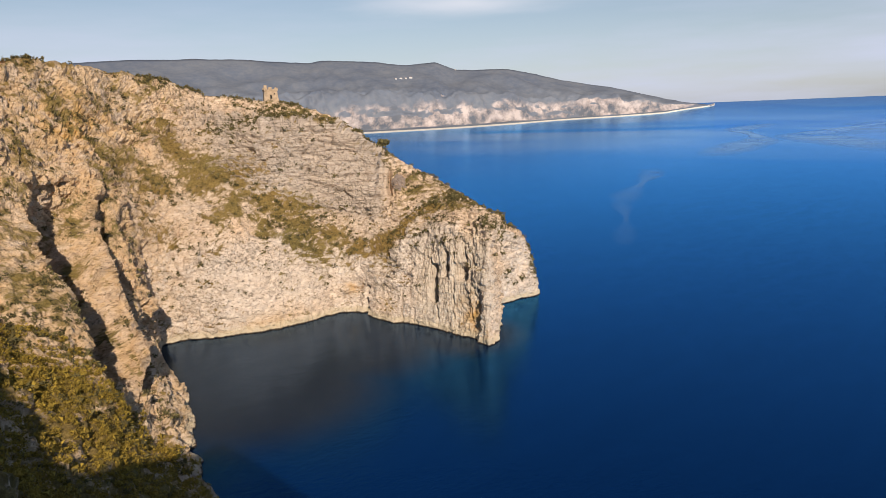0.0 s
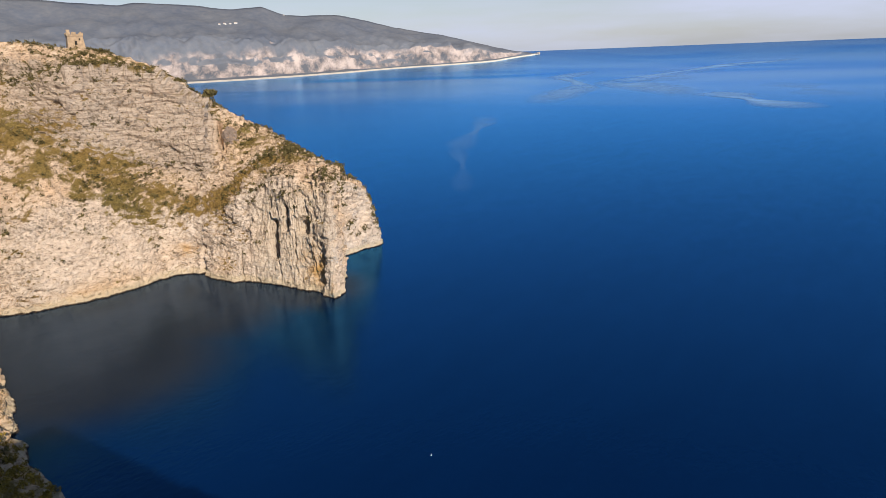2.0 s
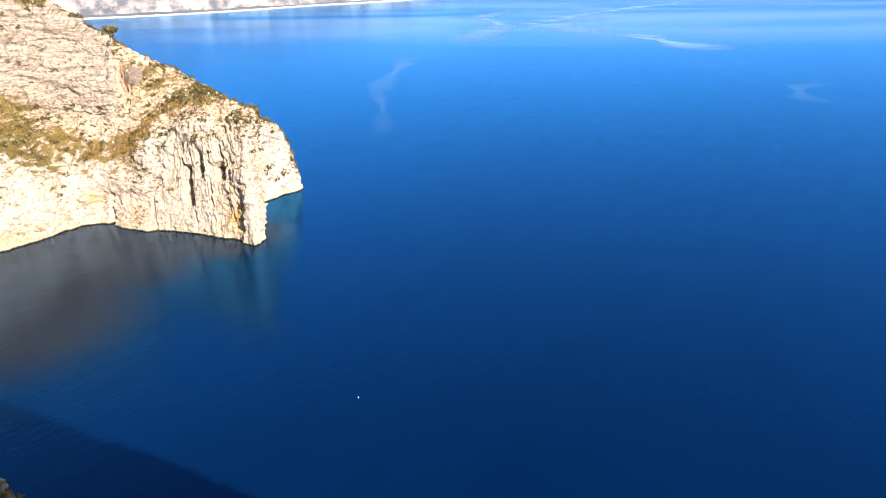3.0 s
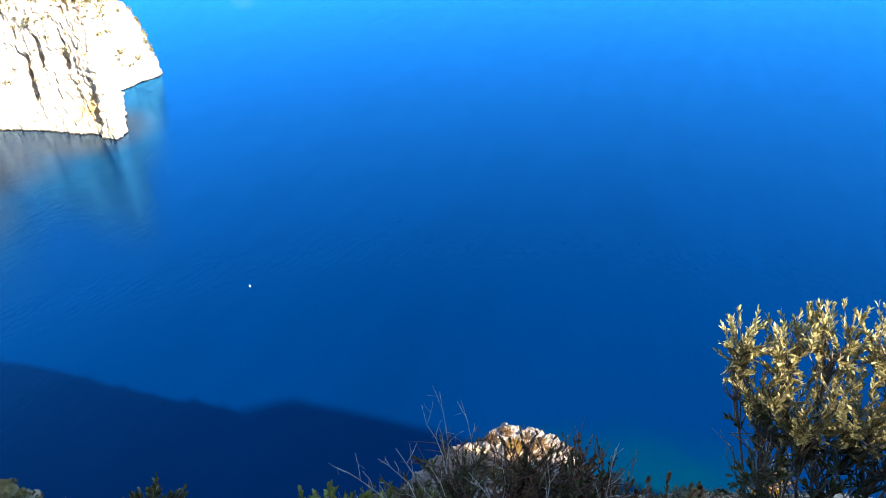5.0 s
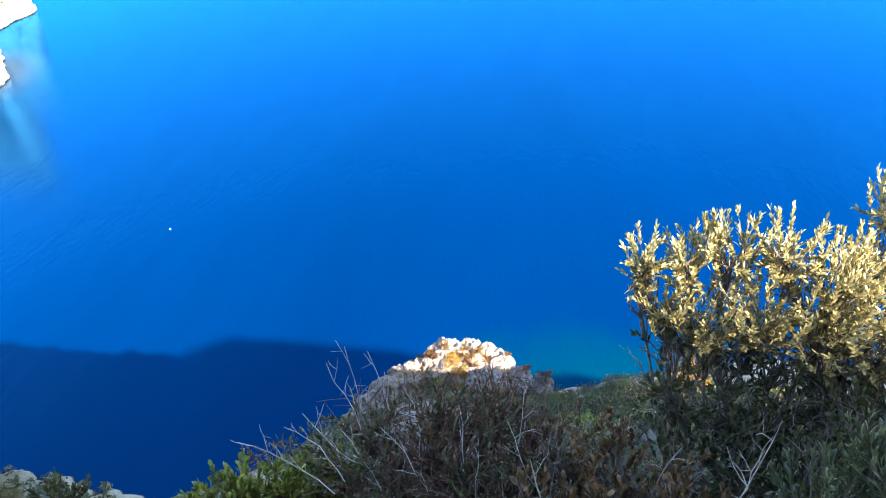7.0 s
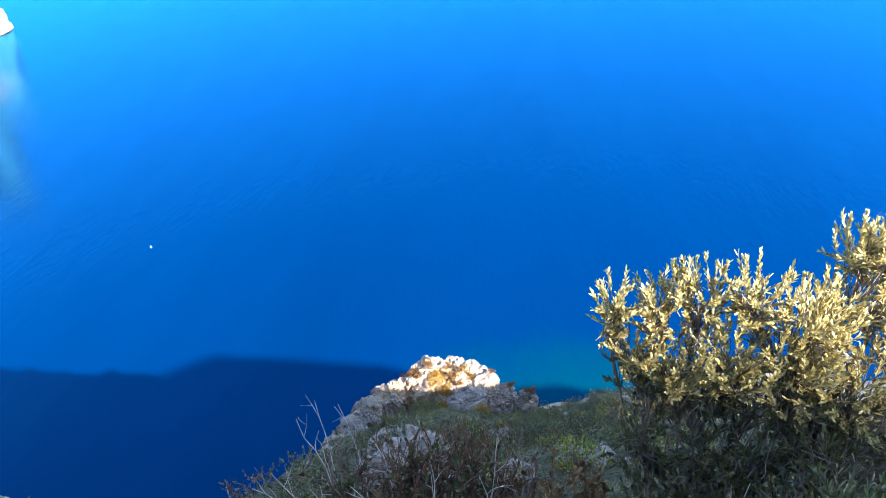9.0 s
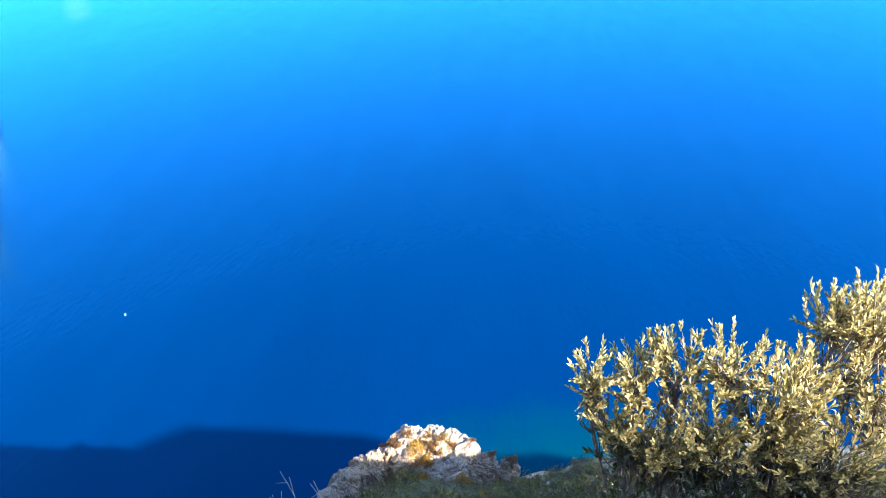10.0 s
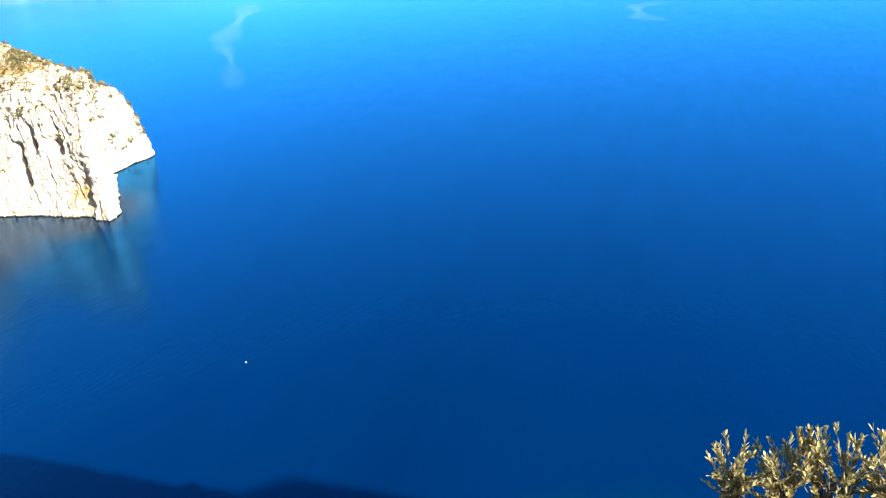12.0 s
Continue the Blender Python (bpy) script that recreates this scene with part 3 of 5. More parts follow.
def relief(co, s, v):
    """Push the land out and in along its normals: beds, ribs, clefts and broken rock."""
    nu, nv = co.shape[:2]
    n = normals_of(co)
    p = co.reshape(-1, 3)
    S, V = np.repeat(s, nv), np.tile(v, nu)
    # two buttresses on the near hillside, steep on their far sides
    lean = S - 2.0 * (V - 2.1) + 0.06 * vnoise(p / 9.0, 43)
    rib = np.interp(lean, [7.4, 8.58, 8.80, 9.70, 10.05, 10.34, 10.56, 10.75, 11.3], [0, 11, -44, -42, -10, 10, -16, -14, 0])
    rib = np.where((rib > 0) & (lean < 9.5), rib * np.clip((V - 1.8) / 0.75, 0, 1), rib)
    rib = rib * (1 - np.clip((9.8 - S) / 0.3, 0, 1) * np.clip((2.08 - V) / 0.15, 0, 1))
    form = rib * np.clip((V - 1.35) * 2.2, 0, 1) * np.clip((3.5 - V) / 0.9, 0, 1) * np.clip((13.5 - S) / 0.6, 0, 1)
    # the upper wall stands out and ends sharply towards the cape
    form += 8.5 * np.clip((S - 16.0) / 0.9, 0, 1) * np.clip((19.42 - S - 0.12 * (V - 3.5)) / 0.06, 0, 1) * np.clip((V - 2.55) / 0.9, 0, 1) * np.clip((4.6 - V) / 0.7, 0, 1)
    co = co + n * (form * (1 - 0.8 * np.exp(-(np.hypot(p[:, 0] - 4, p[:, 1]) / 24.0) ** 2))).reshape(nu, nv, 1)
    # then the finer relief over those forms
    n = normals_of(co)
    p = co.reshape(-1, 3)
    near = np.exp(-(np.hypot(p[:, 0] - 4, p[:, 1]) / 24.0) ** 2)
    rise = np.clip(V - 0.9, 0, 1) * np.clip(5.4 - V, 0, 1)
    out = 2.2 * fbm(p / 24.0, 3, 3) * rise
    out += 1.0 * ridged(p * [0.10, 0.10, 0.07], 3, 11) + 0.45 * fbm(p / 3.0, 3, 21) + 0.30 * fbm(p / 1.1, 2, 31)
    # blocks that stand proud of one another along joints
    tilt = p @ np.array([[1.0, 0.0, 0.25], [0.0, 1.0, -0.15], [-0.25, 0.15, 0.95]])
    tilt = tilt + 0.9 * np.column_stack([vnoise(p / 4.0, 81), vnoise(p / 4.0, 82), vnoise(p / 4.0, 83)])
    broken = np.clip(0.75 + 0.9 * vnoise(p / 30.0, 84), 0.25, 1.4) * np.clip((V - 0.95) * 8, 0, 1) * np.clip(1 - 1.3 * near, 0, 1)
    broken = broken * (1 - 0.65 * np.clip((S - 20.6) / 0.4, 0, 1) * np.clip((23.6 - S) / 0.4, 0, 1) * np.clip((2.1 - V) / 0.2, 0, 1))
    for size, high, seed in (((9.0, 9.0, 5.0), 1.25, 85), ((3.4, 3.4, 2.0), 0.60, 95)):
        proud, rim = cells(tilt / size, seed)
        out += broken * high * (proud - 0.8 * np.clip(1 - rim / 0.16, 0, 1))
    # beds that dip to the sea, strongest on the upper wall
    dip = p @ np.array([0.25, -0.15, 0.95])
    upper = np.clip((S - 16.2) / 0.8, 0, 1) * np.clip((20.0 - S) / 0.6, 0, 1) * np.clip(V - 2.8, 0, 1) * np.clip(5.0 - V, 0, 1)
    out += (0.45 + 0.7 * upper) * vnoise(np.column_stack([dip / 1.7, p[:, 0] / 25, p[:, 1] / 25]), 41) * rise
    # tilted strata on the shoulder above the cape
    shoulder = np.clip((S - 19.75) / 0.4, 0, 1) * np.clip((21.7 - S) / 0.5, 0, 1) * np.clip((V - 2.05) / 0.2, 0, 1) * np.clip((4.3 - V) / 0.4, 0, 1)
    out += 1.0 * (saw((V - 0.35 * (S - 19)) * 5.0 + 0.5 * vnoise(p / 8.0, 55)) - 0.5) * shoulder
    # upright flutes of the cape
    cape = np.clip((S - 19.3) / 0.6, 0, 1) * np.clip((27.5 - S) / 1.0, 0, 1) * np.clip(V - 0.8, 0, 1) * np.clip((2.5 - V) / 0.6, 0, 1)
    along = p[:, 0] * 0.35 - p[:, 1] * 0.94 + 0.12 * p[:, 2] + 2.2 * vnoise(p / 8.0, 54)
    flat0 = np.zeros(len(p))
    flute = 0.8 * ridged(np.column_stack([along / 2.6, p[:, 2] / 40, flat0]), 2, 51) + 0.9 * ridged(np.column_stack([along / 0.95, p[:, 2] / 16, flat0]), 2, 52)
    fluted = 0.14 + 0.85 * bell(S, 21.85, 0.48)
    out += 0.95 * flute * cape * fluted
    # clefts: station, half width, depth, lowest and highest reach
    for at, wide, deep, lo, hi in ((21.18, 0.060, 18.0, 1.24, 1.66), (21.14, 0.020, 4.0, 1.62, 1.90), (21.45, 0.034, 13.0, 1.52, 1.80), (21.80, 0.075, 16.0, 1.50, 1.68), (21.84, 0.022, 4.0, 1.66, 1.86),
                                   (21.30, 0.016, 3.0, 1.05, 1.35), (22.00, 0.016, 2.5, 1.05, 1.50), (22.28, 0.018, 2.5, 1.30, 1.75), (21.62, 0.016, 2.5, 1.10, 1.55),
                                   (19.22, 0.05, 6.0, 0.8, 1.50), (20.4, 0.03, 2.0, 1.0, 1.5), (19.62, 0.05, 6.0, 3.2, 4.0), (19.75, 0.04, 5.0, 3.0, 3.6)):
        out -= deep * bell(S + 0.025 * vnoise(p / 5.0, 53), at, wide) * np.clip((V - lo) / 0.06, 0, 1) * np.clip((hi - V) / 0.06, 0, 1)
    out *= 1 - 0.80 * near
    out *= np.where(S < 4, 1 - 0.85 * np.clip((V - 3.9) / 0.5, 0, 1), 1.0)   # the ridge behind the eye is even
    co = co + n * out.reshape(nu, nv, 1)
    # unseen knoll and dip added behind the eye to shape the ridge's shadow
    x, y = co[..., 0], co[..., 1]
    co[..., 2] -= np.where(S < 4, 1.0, 0.0).reshape(nu, nv) * 0.65 * np.exp(-((x - 12.8) / 2.4) ** 2 - ((y + 2.3) / 2.2) ** 2)   # a hollow beside the outcrop
    y, crest = co[..., 1], (np.where(S < 4, bell(V, 5.0, 0.5), 0)).reshape(nu, nv)
    co[..., 2] += crest * (0.08 * bell(y, -46.0, 6.0) - 0.55 * bell(y, -65.0, 7.0))
    return co


def meadow(s, v, co):
    """How much grass and soil cover the land (0..1): on the benches, in the two strips that come down the cove, and on flat ground."""
    nu, nv = len(s), len(v)
    S, V = np.repeat(s, nv), np.tile(v, nu)
    p = co.reshape(-1, 3)
    nz = normals_of(co)[..., 2].ravel()
    ragged = 0.5 * fbm(p / 11.0, 4, 71) + 0.35 * fbm(p / 3.0, 3, 72)
    strip_a = bell(V + 0.15 * ragged, np.interp(S, [12.5, 13.0, 13.35, 13.85, 14.5, 15.2], [4.5, 4.13, 3.78, 3.62, 3.2, 2.78]), 0.33) * np.clip((S - 12.3) / 0.3, 0, 1) * np.clip((15.4 - S) / 0.5, 0, 1)
    strip_b = bell(V + 0.15 * ragged, np.interp(S, [14.5, 14.7, 15.3, 16.3, 16.8, 17.1, 17.9, 18.8, 19.4, 20.3, 21.6], [4.3, 4.15, 3.39, 2.93, 2.68, 2.47, 2.32, 2.12, 2.19, 2.53, 3.4]), np.interp(S, [14.6, 16, 17, 18.5, 19.2, 21], [0.46, 0.66, 0.92, 0.64, 0.36, 0.48])) * np.clip((S - 14.4) / 0.3, 0, 1) * np.clip((21.9 - S) / 0.5, 0, 1)
    lower = np.clip((S - 5.5) / 1.0, 0, 1) * np.clip((8.75 - S) / 0.4, 0, 1) * np.clip((V - 1.15) / 0.3, 0, 1) * np.clip((2.95 - V) / 0.5, 0, 1)
    lower = np.maximum(lower, np.clip((S - 3.9) / 0.4, 0, 1) * np.clip((7.3 - S) / 0.4, 0, 1))
    flat = np.clip((nz - 0.52) / 0.25, 0, 1) * np.where(V > 3.9, 0.70, 0.56)
    near = np.exp(-(np.hypot(p[:, 0] - 6, p[:, 1]) / 30.0) ** 2)
    dry = 0.56 * np.clip((16.0 - S) / 1.5, 0, 1) * np.clip((V - 1.9) / 0.6, 0, 1)
    shoulder = np.clip((S - 19.75) / 0.4, 0, 1) * np.clip((21.9 - S) / 0.5, 0, 1) * np.clip((V - 2.05) / 0.2, 0, 1) * np.clip((4.5 - V) / 0.4, 0, 1)
    shoulder = shoulder * (0.5 + 0.3 * (saw((V - 0.35 * (S - 19)) * 5.0 + 0.5 * vnoise(p / 8.0, 55)) > 0.55))
    m = np.maximum.reduce([shoulder, 1.02 * strip_a, 1.03 * strip_b, 0.95 * lower, flat, dry, 0.8 * near]) + 0.62 * ragged
    m = np.where(S > 6, m * np.clip((nz - 0.05) / 0.35, 0.66, 1), m)   # bare where it is steep
    return np.clip((m - 0.24) / 0.75, 0, 1)


def build_land(name, lo, hi, step, v, mat, label):
    fine = np.linspace(lo, hi, 6000)
    path = 0.5 * (row(COAST, fine) + row(CREST, fine)[:, :2])
    run = np.concatenate([[0], np.cumsum(np.maximum(np.linalg.norm(np.diff(path, axis=0), axis=1), np.linalg.norm(np.diff(row(COAST, fine), axis=0), axis=1)))])
    dense = np.where((fine > 18.9) & (fine < 25.5), 2.2, 1.0)   # the cape is cut finer
    dense = np.where((fine > 8.5) & (fine < 12.6), 1.7, dense)
    dense = np.where((fine > 2.2) & (fine < 3.8), 4.0, dense)    # and so is the slope under the eye
    run = np.concatenate([[0], np.cumsum(np.diff(run) * dense[1:])])
    s = np.interp(np.linspace(0, run[-1], max(8, int(run[-1] / step))), run, fine)
    co = relief(land_points(s, v), s, v)
    ob = mesh_object(name, co.reshape(-1, 3), grid_faces(len(s), len(v)), mat, smooth=lo < 0)
    tagged(ob, label, "hillside", kind="structure")
    cover = meadow(s, v, co)
    ob.data.attributes.new("meadow", "FLOAT", "POINT").data.foreach_set("value", cover.astype(np.float32))
    S, V = np.repeat(s, len(v)), np.tile(v, len(s))
    ochre = bell(S, 18.75, 0.35) * bell(V, 1.42, 0.16) + 1.35 * bell(S, 22.1, 0.35) * bell(V, 1.22, 0.2) + 1.3 * bell(S, 22.85, 0.16) * bell(V, 1.10, 0.12) + 0.6 * bell(S, 16.6, 0.7) * bell(V, 1.08, 0.10)
    ochre = ochre + 0.8 * bell(S, 12.9, 0.7) * bell(V, 4.2, 0.4) + 0.62 * np.clip((16.0 - S) / 2.0, 0, 1) * np.clip((S - 6) / 2, 0, 1)
    pale = np.clip((2.35 - V) / 0.4, 0, 1) * np.clip((S - 12.5) / 2, 0, 1) + np.clip((1.7 - V) / 0.3, 0, 1) * np.clip((6.8 - S) / 0.5, 0, 1)
    pale = np.clip(pale * (0.9 + 0.9 * fbm(co.reshape(-1, 3) / 22.0, 3, 91)), 0, 1)
    ob.data.attributes.new("pale", "FLOAT", "POINT").data.foreach_set("value", pale.astype(np.float32))
    bedded = np.clip((S - 15.3) / 0.8, 0, 1) * np.clip((19.6 - S) / 0.15, 0, 1) * np.clip((V - 2.75) / 0.25, 0, 1) * np.clip((4.75 - V) / 0.3, 0, 1)
    ob.data.attributes.new("bedded", "FLOAT", "POINT").data.foreach_set("value", bedded.astype(np.float32))
    ribbed = np.clip((S - 20.6) / 0.5, 0, 1) * np.clip((23.3 - S) / 0.5, 0, 1) * np.clip((V - 0.95) / 0.1, 0, 1) * np.clip((2.0 - V) / 0.2, 0, 1)
    ob.data.attributes.new("ribbed", "FLOAT", "POINT").data.foreach_set("value", ribbed.astype(np.float32))
    # how far the near slope takes the darkened ground colour
    slope_shade = np.clip((4.3 - S) / 0.6, 0, 1)
    ob.data.attributes.new("slope_shade", "FLOAT", "POINT").data.foreach_set("value", slope_shade.astype(np.float32))
    ob.data.attributes.new("ochre", "FLOAT", "POINT").data.foreach_set("value", ochre.astype(np.float32))
    return ob, co, s, cover.reshape(len(s), len(v))


V_FAR = np.concatenate([np.linspace(0, 1, 4)[:-1], np.linspace(1, 2, 84)[:-1], np.linspace(2, 3, 56)[:-1], np.linspace(3, 4, 62)[:-1], np.linspace(4, 5, 32)[:-1], np.linspace(5, 6, 10)])
V_NEAR = np.concatenate([np.linspace(0, 1, 3)[:-1], np.linspace(1, 2, 60)[:-1], np.linspace(2, 3, 60)[:-1], np.linspace(3, 4, 60)[:-1], np.linspace(4, 5, 40)[:-1], np.linspace(5, 6, 20)])
headland, HEAD_CO, HEAD_S, HEAD_COVER = build_land("ground_headland", 8, 30, 0.66, V_FAR, MAT_ROCK, "pale limestone headland with cliffs, dry grass and scattered shrubs")
hillside, HILL_CO, HILL_S, HILL_COVER = build_land("ground_hillside", -1, 8, 1.1, V_NEAR, MAT_ROCK, "steep limestone hillside with grass above the sea")

# ---- far coast across the bay ----
# heading, true distance of the beach, height angle of the ridge
FAR_COAST = [(4, 3300, 4.2), (12, 3450, 4.3), (16, 3500, 4.4), (20, 3540, 4.6), (27, 3620, 4.5), (31.7, 3680, 4.1), (33, 3700, 4.25), (36.1, 3740, 4.1),
             (39.7, 3830, 3.7), (41.9, 3950, 3.85), (43.7, 4050, 3.2), (47.8, 4480, 3.1), (52.2, 5250, 2.0), (56.6, 5900, 1.1), (60, 7000, 0.2), (62.6, 11500, -0.25), (63.4, 14500, -0.40)]


def build_far_coast():
    rows = np.array(FAR_COAST)
    s = np.linspace(0, len(rows) - 1, 420)
    az, d, el = spline(FAR_COAST, s).T
    r, z = far_place(d)
    a = np.radians(az)
    way = np.stack([np.sin(a), np.cos(a)], 1)
    v = np.linspace(0, 1, 90)
    depth = np.clip((4750 - r) * 0.75, 60, 900)
    top = 100 + (r + depth) * np.tan(np.radians(el))
    cliff_z = z + np.minimum(165 * np.clip(1.2 - (az - 30) / 40, 0.2, 1), (top - z) * 0.5)
    prof_d, prof_h = [0, 0.10, 0.16, 0.26, 0.34, 1.0, 1.25], None
    rr = r[:, None] + depth[:, None] * np.interp(v, np.linspace(0, 1, 7), prof_d)[None]
    hh = np.stack([z - 1, z + 6, z + 10, cliff_z, cliff_z + (top - cliff_z) * 0.12, top, z], 1)
    zz = np.stack([np.interp(v, np.linspace(0, 1, 7), h) for h in hh])
    co = np.stack([rr * way[:, :1], rr * way[:, 1:], zz], 2)
    n = normals_of(co)
    p = co.reshape(-1, 3)
    lift = np.clip((zz - z[:, None]) / 60, 0, 1).reshape(-1)
    out = (28 * ridged(p / 260.0, 4, 61) + 10 * fbm(p / 60, 3, 62)) * lift * np.tile(np.clip((0.86 - v) / 0.25, 0.12, 1), len(s))
    co = co + n * out.reshape(*zz.shape, 1)
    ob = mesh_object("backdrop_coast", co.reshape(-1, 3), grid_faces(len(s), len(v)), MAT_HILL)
    tagged(ob, "hazy far coast of wooded hills with pale sea cliffs", "far coast", kind="structure")
    coast = ob
    # the beach along its foot
    w = np.linspace(-0.5, 1, 4)
    rr = r[:, None] + 30 * w[None] * np.clip((63.6 - az) / 20, 0.3, 1)[:, None]
    zz = z[:, None] + np.array([-1.0, 1.5, 3.0, 7.0])[None]
    co = np.stack([rr * way[:, :1], rr * way[:, 1:], zz], 2)
    ob = mesh_object("beach", co.reshape(-1, 3), grid_faces(len(s), 4), MAT_BEACH)
    tagged(ob, "long pale sand beach along the far shore", "beach", kind="structure")
    return coast


far_coast = build_far_coast()


# ---- builders for plants and stones ----
def part(name, verts, faces, mat, parent, label="", smooth=True):
    ob = mesh_object(name, verts, faces, mat, smooth)
    ob.parent = parent
    if label:
        tagged(ob, label)
    return ob


def empty_at(name, co, label, category, group=""):
    return tagged(new(name), label, category, group)


class Twigs:
    """Collects tapered twigs as one mesh."""

    def __init__(self, sides=5):
        self.v, self.f, self.n, self.sides = [], [], 0, sides

    def add(self, pts, r0, r1):
        pts = np.asarray(pts, float)
        k = self.sides
        d = np.gradient(pts, axis=0)
        d /= np.maximum(np.linalg.norm(d, axis=1, keepdims=True), 1e-9)
        a = np.cross(d, [0.31, 0.93, 0.17])
        a /= np.maximum(np.linalg.norm(a, axis=1, keepdims=True), 1e-9)
        b = np.cross(d, a)
        r = np.linspace(r0, r1, len(pts))[:, None]
        for i in range(k):
            t = 2 * math.pi * i / k
            self.v.append(pts + r * (a * math.cos(t) + b * math.sin(t)))
        ring = np.arange(len(pts) - 1)
        L = len(pts)
        for i in range(k):
            j = (i + 1) % k
            self.f.append(self.n + np.stack([i * L + ring, j * L + ring, j * L + ring + 1, i * L + ring + 1], 1))
        self.n += k * L

    def mesh(self):
        return np.vstack(self.v), np.vstack(self.f)


def leaf_mesh(base, way, side, length, width, bow=0.10):
    """Blunt oval leaves that bow along their length: 6 points, 4 triangles each."""
    n = len(base)
    way = way / np.linalg.norm(way, axis=1, keepdims=True)
    side = side - way * np.sum(side * way, 1, keepdims=True)
    side /= np.maximum(np.linalg.norm(side, axis=1, keepdims=True), 1e-9)
    up = np.cross(side, way)
    L, W = length[:, None], width[:, None]
    a, c = base + way * L * 0.32 + up * L * bow * 0.6, base + way * L * 0.74 + up * L * bow
    v = np.stack([base, a + side * W * 0.42, a - side * W * 0.42, c + side * W * 0.48, c - side * W * 0.48, base + way * L + up * L * bow * 0.5], 1)
    q = np.array([[0, 2, 1], [1, 2, 4], [1, 4, 3], [3, 4, 5]])
    return v.reshape(-1, 3), (np.arange(n)[:, None, None] * 6 + q[None]).reshape(-1, 3)


def bent(a, b, rng, wobble, n=5):
    t = np.linspace(0, 1, n)[:, None]
    off = rng.normal(0, wobble * np.linalg.norm(b - a), 3)
    kink = rng.normal(0, wobble * 0.3 * np.linalg.norm(b - a), (n, 3)) * (t * (1 - t))
    return a + (b - a) * t + off * t * (1 - t) * 2 + kink * 2


def grow_shrub(name, roots, lobes, rng, shoots, leaves, leaf_len, leaf_wide, leaf_mat, bark, label, category, group="", shoot_len=(0.14, 0.26), up=0.7, bare=0.0, twig_r=0.0022, stem_r=0.014, spread=0.9, sides=5, limbs=True):
    """A shrub: stems from the roots to each lobe of its crown, shoots out of the lobes, leaves along the shoots."""
    thing = empty_at(name, None, label, category, group)
    wood = Twigs(sides)
    B, D, Sd, Ln, Wd = [], [], [], [], []
    for c, r in lobes:
        c, r = np.array(c, float), np.array([r, r, r] if np.isscalar(r) else r, float)
        root = np.array(roots[rng.integers(len(roots))], float)
        heart = c - [0, 0, 0.5 * r[2]]
        stem = bent(root, heart, rng, 0.10, 7)
        wood.add(stem, stem_r, stem_r * 0.45)
        k = int(shoots * (np.prod(r) ** (2 / 3)) / 0.05)
        for _ in range(max(4, k)):
            d = unit(rng.normal(0, 1, 3) * [1, 1, 0.8] + [0, 0, 0.35])
            tip = c + d * r * rng.uniform(0.45, 1.05)
            grow = unit(d * spread + [0, 0, up] + rng.normal(0, 0.25, 3))
            ln = rng.uniform(*shoot_len)
            base = tip - grow * ln
            start = stem[rng.integers(4, 7)] * 0.35 + heart * 0.65
            if limbs:
                wood.add(bent(start, base, rng, 0.14, 4), stem_r * 0.32, twig_r * 1.3)
            shoot = bent(base if limbs else start, tip, rng, 0.06, 4)
            if limbs or rng.random() < 0.4:
                wood.add(shoot, twig_r * 1.2, twig_r * 0.5)
            if rng.random() < bare:
                # a bare shoot forks
                for _ in range(2):
                    q = shoot[rng.integers(1, 3)]
                    wood.add(bent(q, q + unit(grow + rng.normal(0, 0.55, 3)) * ln * rng.uniform(0.5, 1.0), rng, 0.12, 4), twig_r, twig_r * 0.35)
                continue
            m = rng.integers(int(leaves * 0.7), int(leaves * 1.3) + 1)
            t = np.sort(rng.uniform(0.05, 1.0, m))
            pos = base + (tip - base) * t[:, None]
            ring = rng.uniform(0, 6.28) + np.arange(m) * 2.4
            a = unit(np.cross(grow, [0.3, 0.2, 0.9]))
            b = np.cross(grow, a)
            outw = a * np.cos(ring)[:, None] + b * np.sin(ring)[:, None]
            open_ = np.radians(rng.uniform(15, 55, m))[:, None] * (1.1 - 0.5 * t[:, None])
            B.append(pos)
            D.append(grow * np.cos(open_) + outw * np.sin(open_))
            Sd.append(np.cross(outw, grow) + rng.normal(0, 0.35, (m, 3)))
            size = rng.uniform(0.65, 1.1, m)
            Ln.append(leaf_len * size)
            Wd.append(leaf_wide * size)
    v, f = wood.mesh()
    part("trunk", v, f, bark, thing)
    if B:
        v, f = leaf_mesh(np.vstack(B), np.vstack(D), np.vstack(Sd), np.concatenate(Ln), np.concatenate(Wd))
        part("crown", v, f, leaf_mat, thing, smooth=False)
    return thing


def icosphere(level):
    bm = bmesh.new()
    bmesh.ops.create_icosphere(bm, subdivisions=level, radius=1.0)
    v = np.array([p.co[:] for p in bm.verts])
    f = np.array([[p.index for p in q.verts] for q in bm.faces])
    bm.free()
    return v, f


ICO = {k: icosphere(k) for k in (1, 2, 3, 5, 6)}


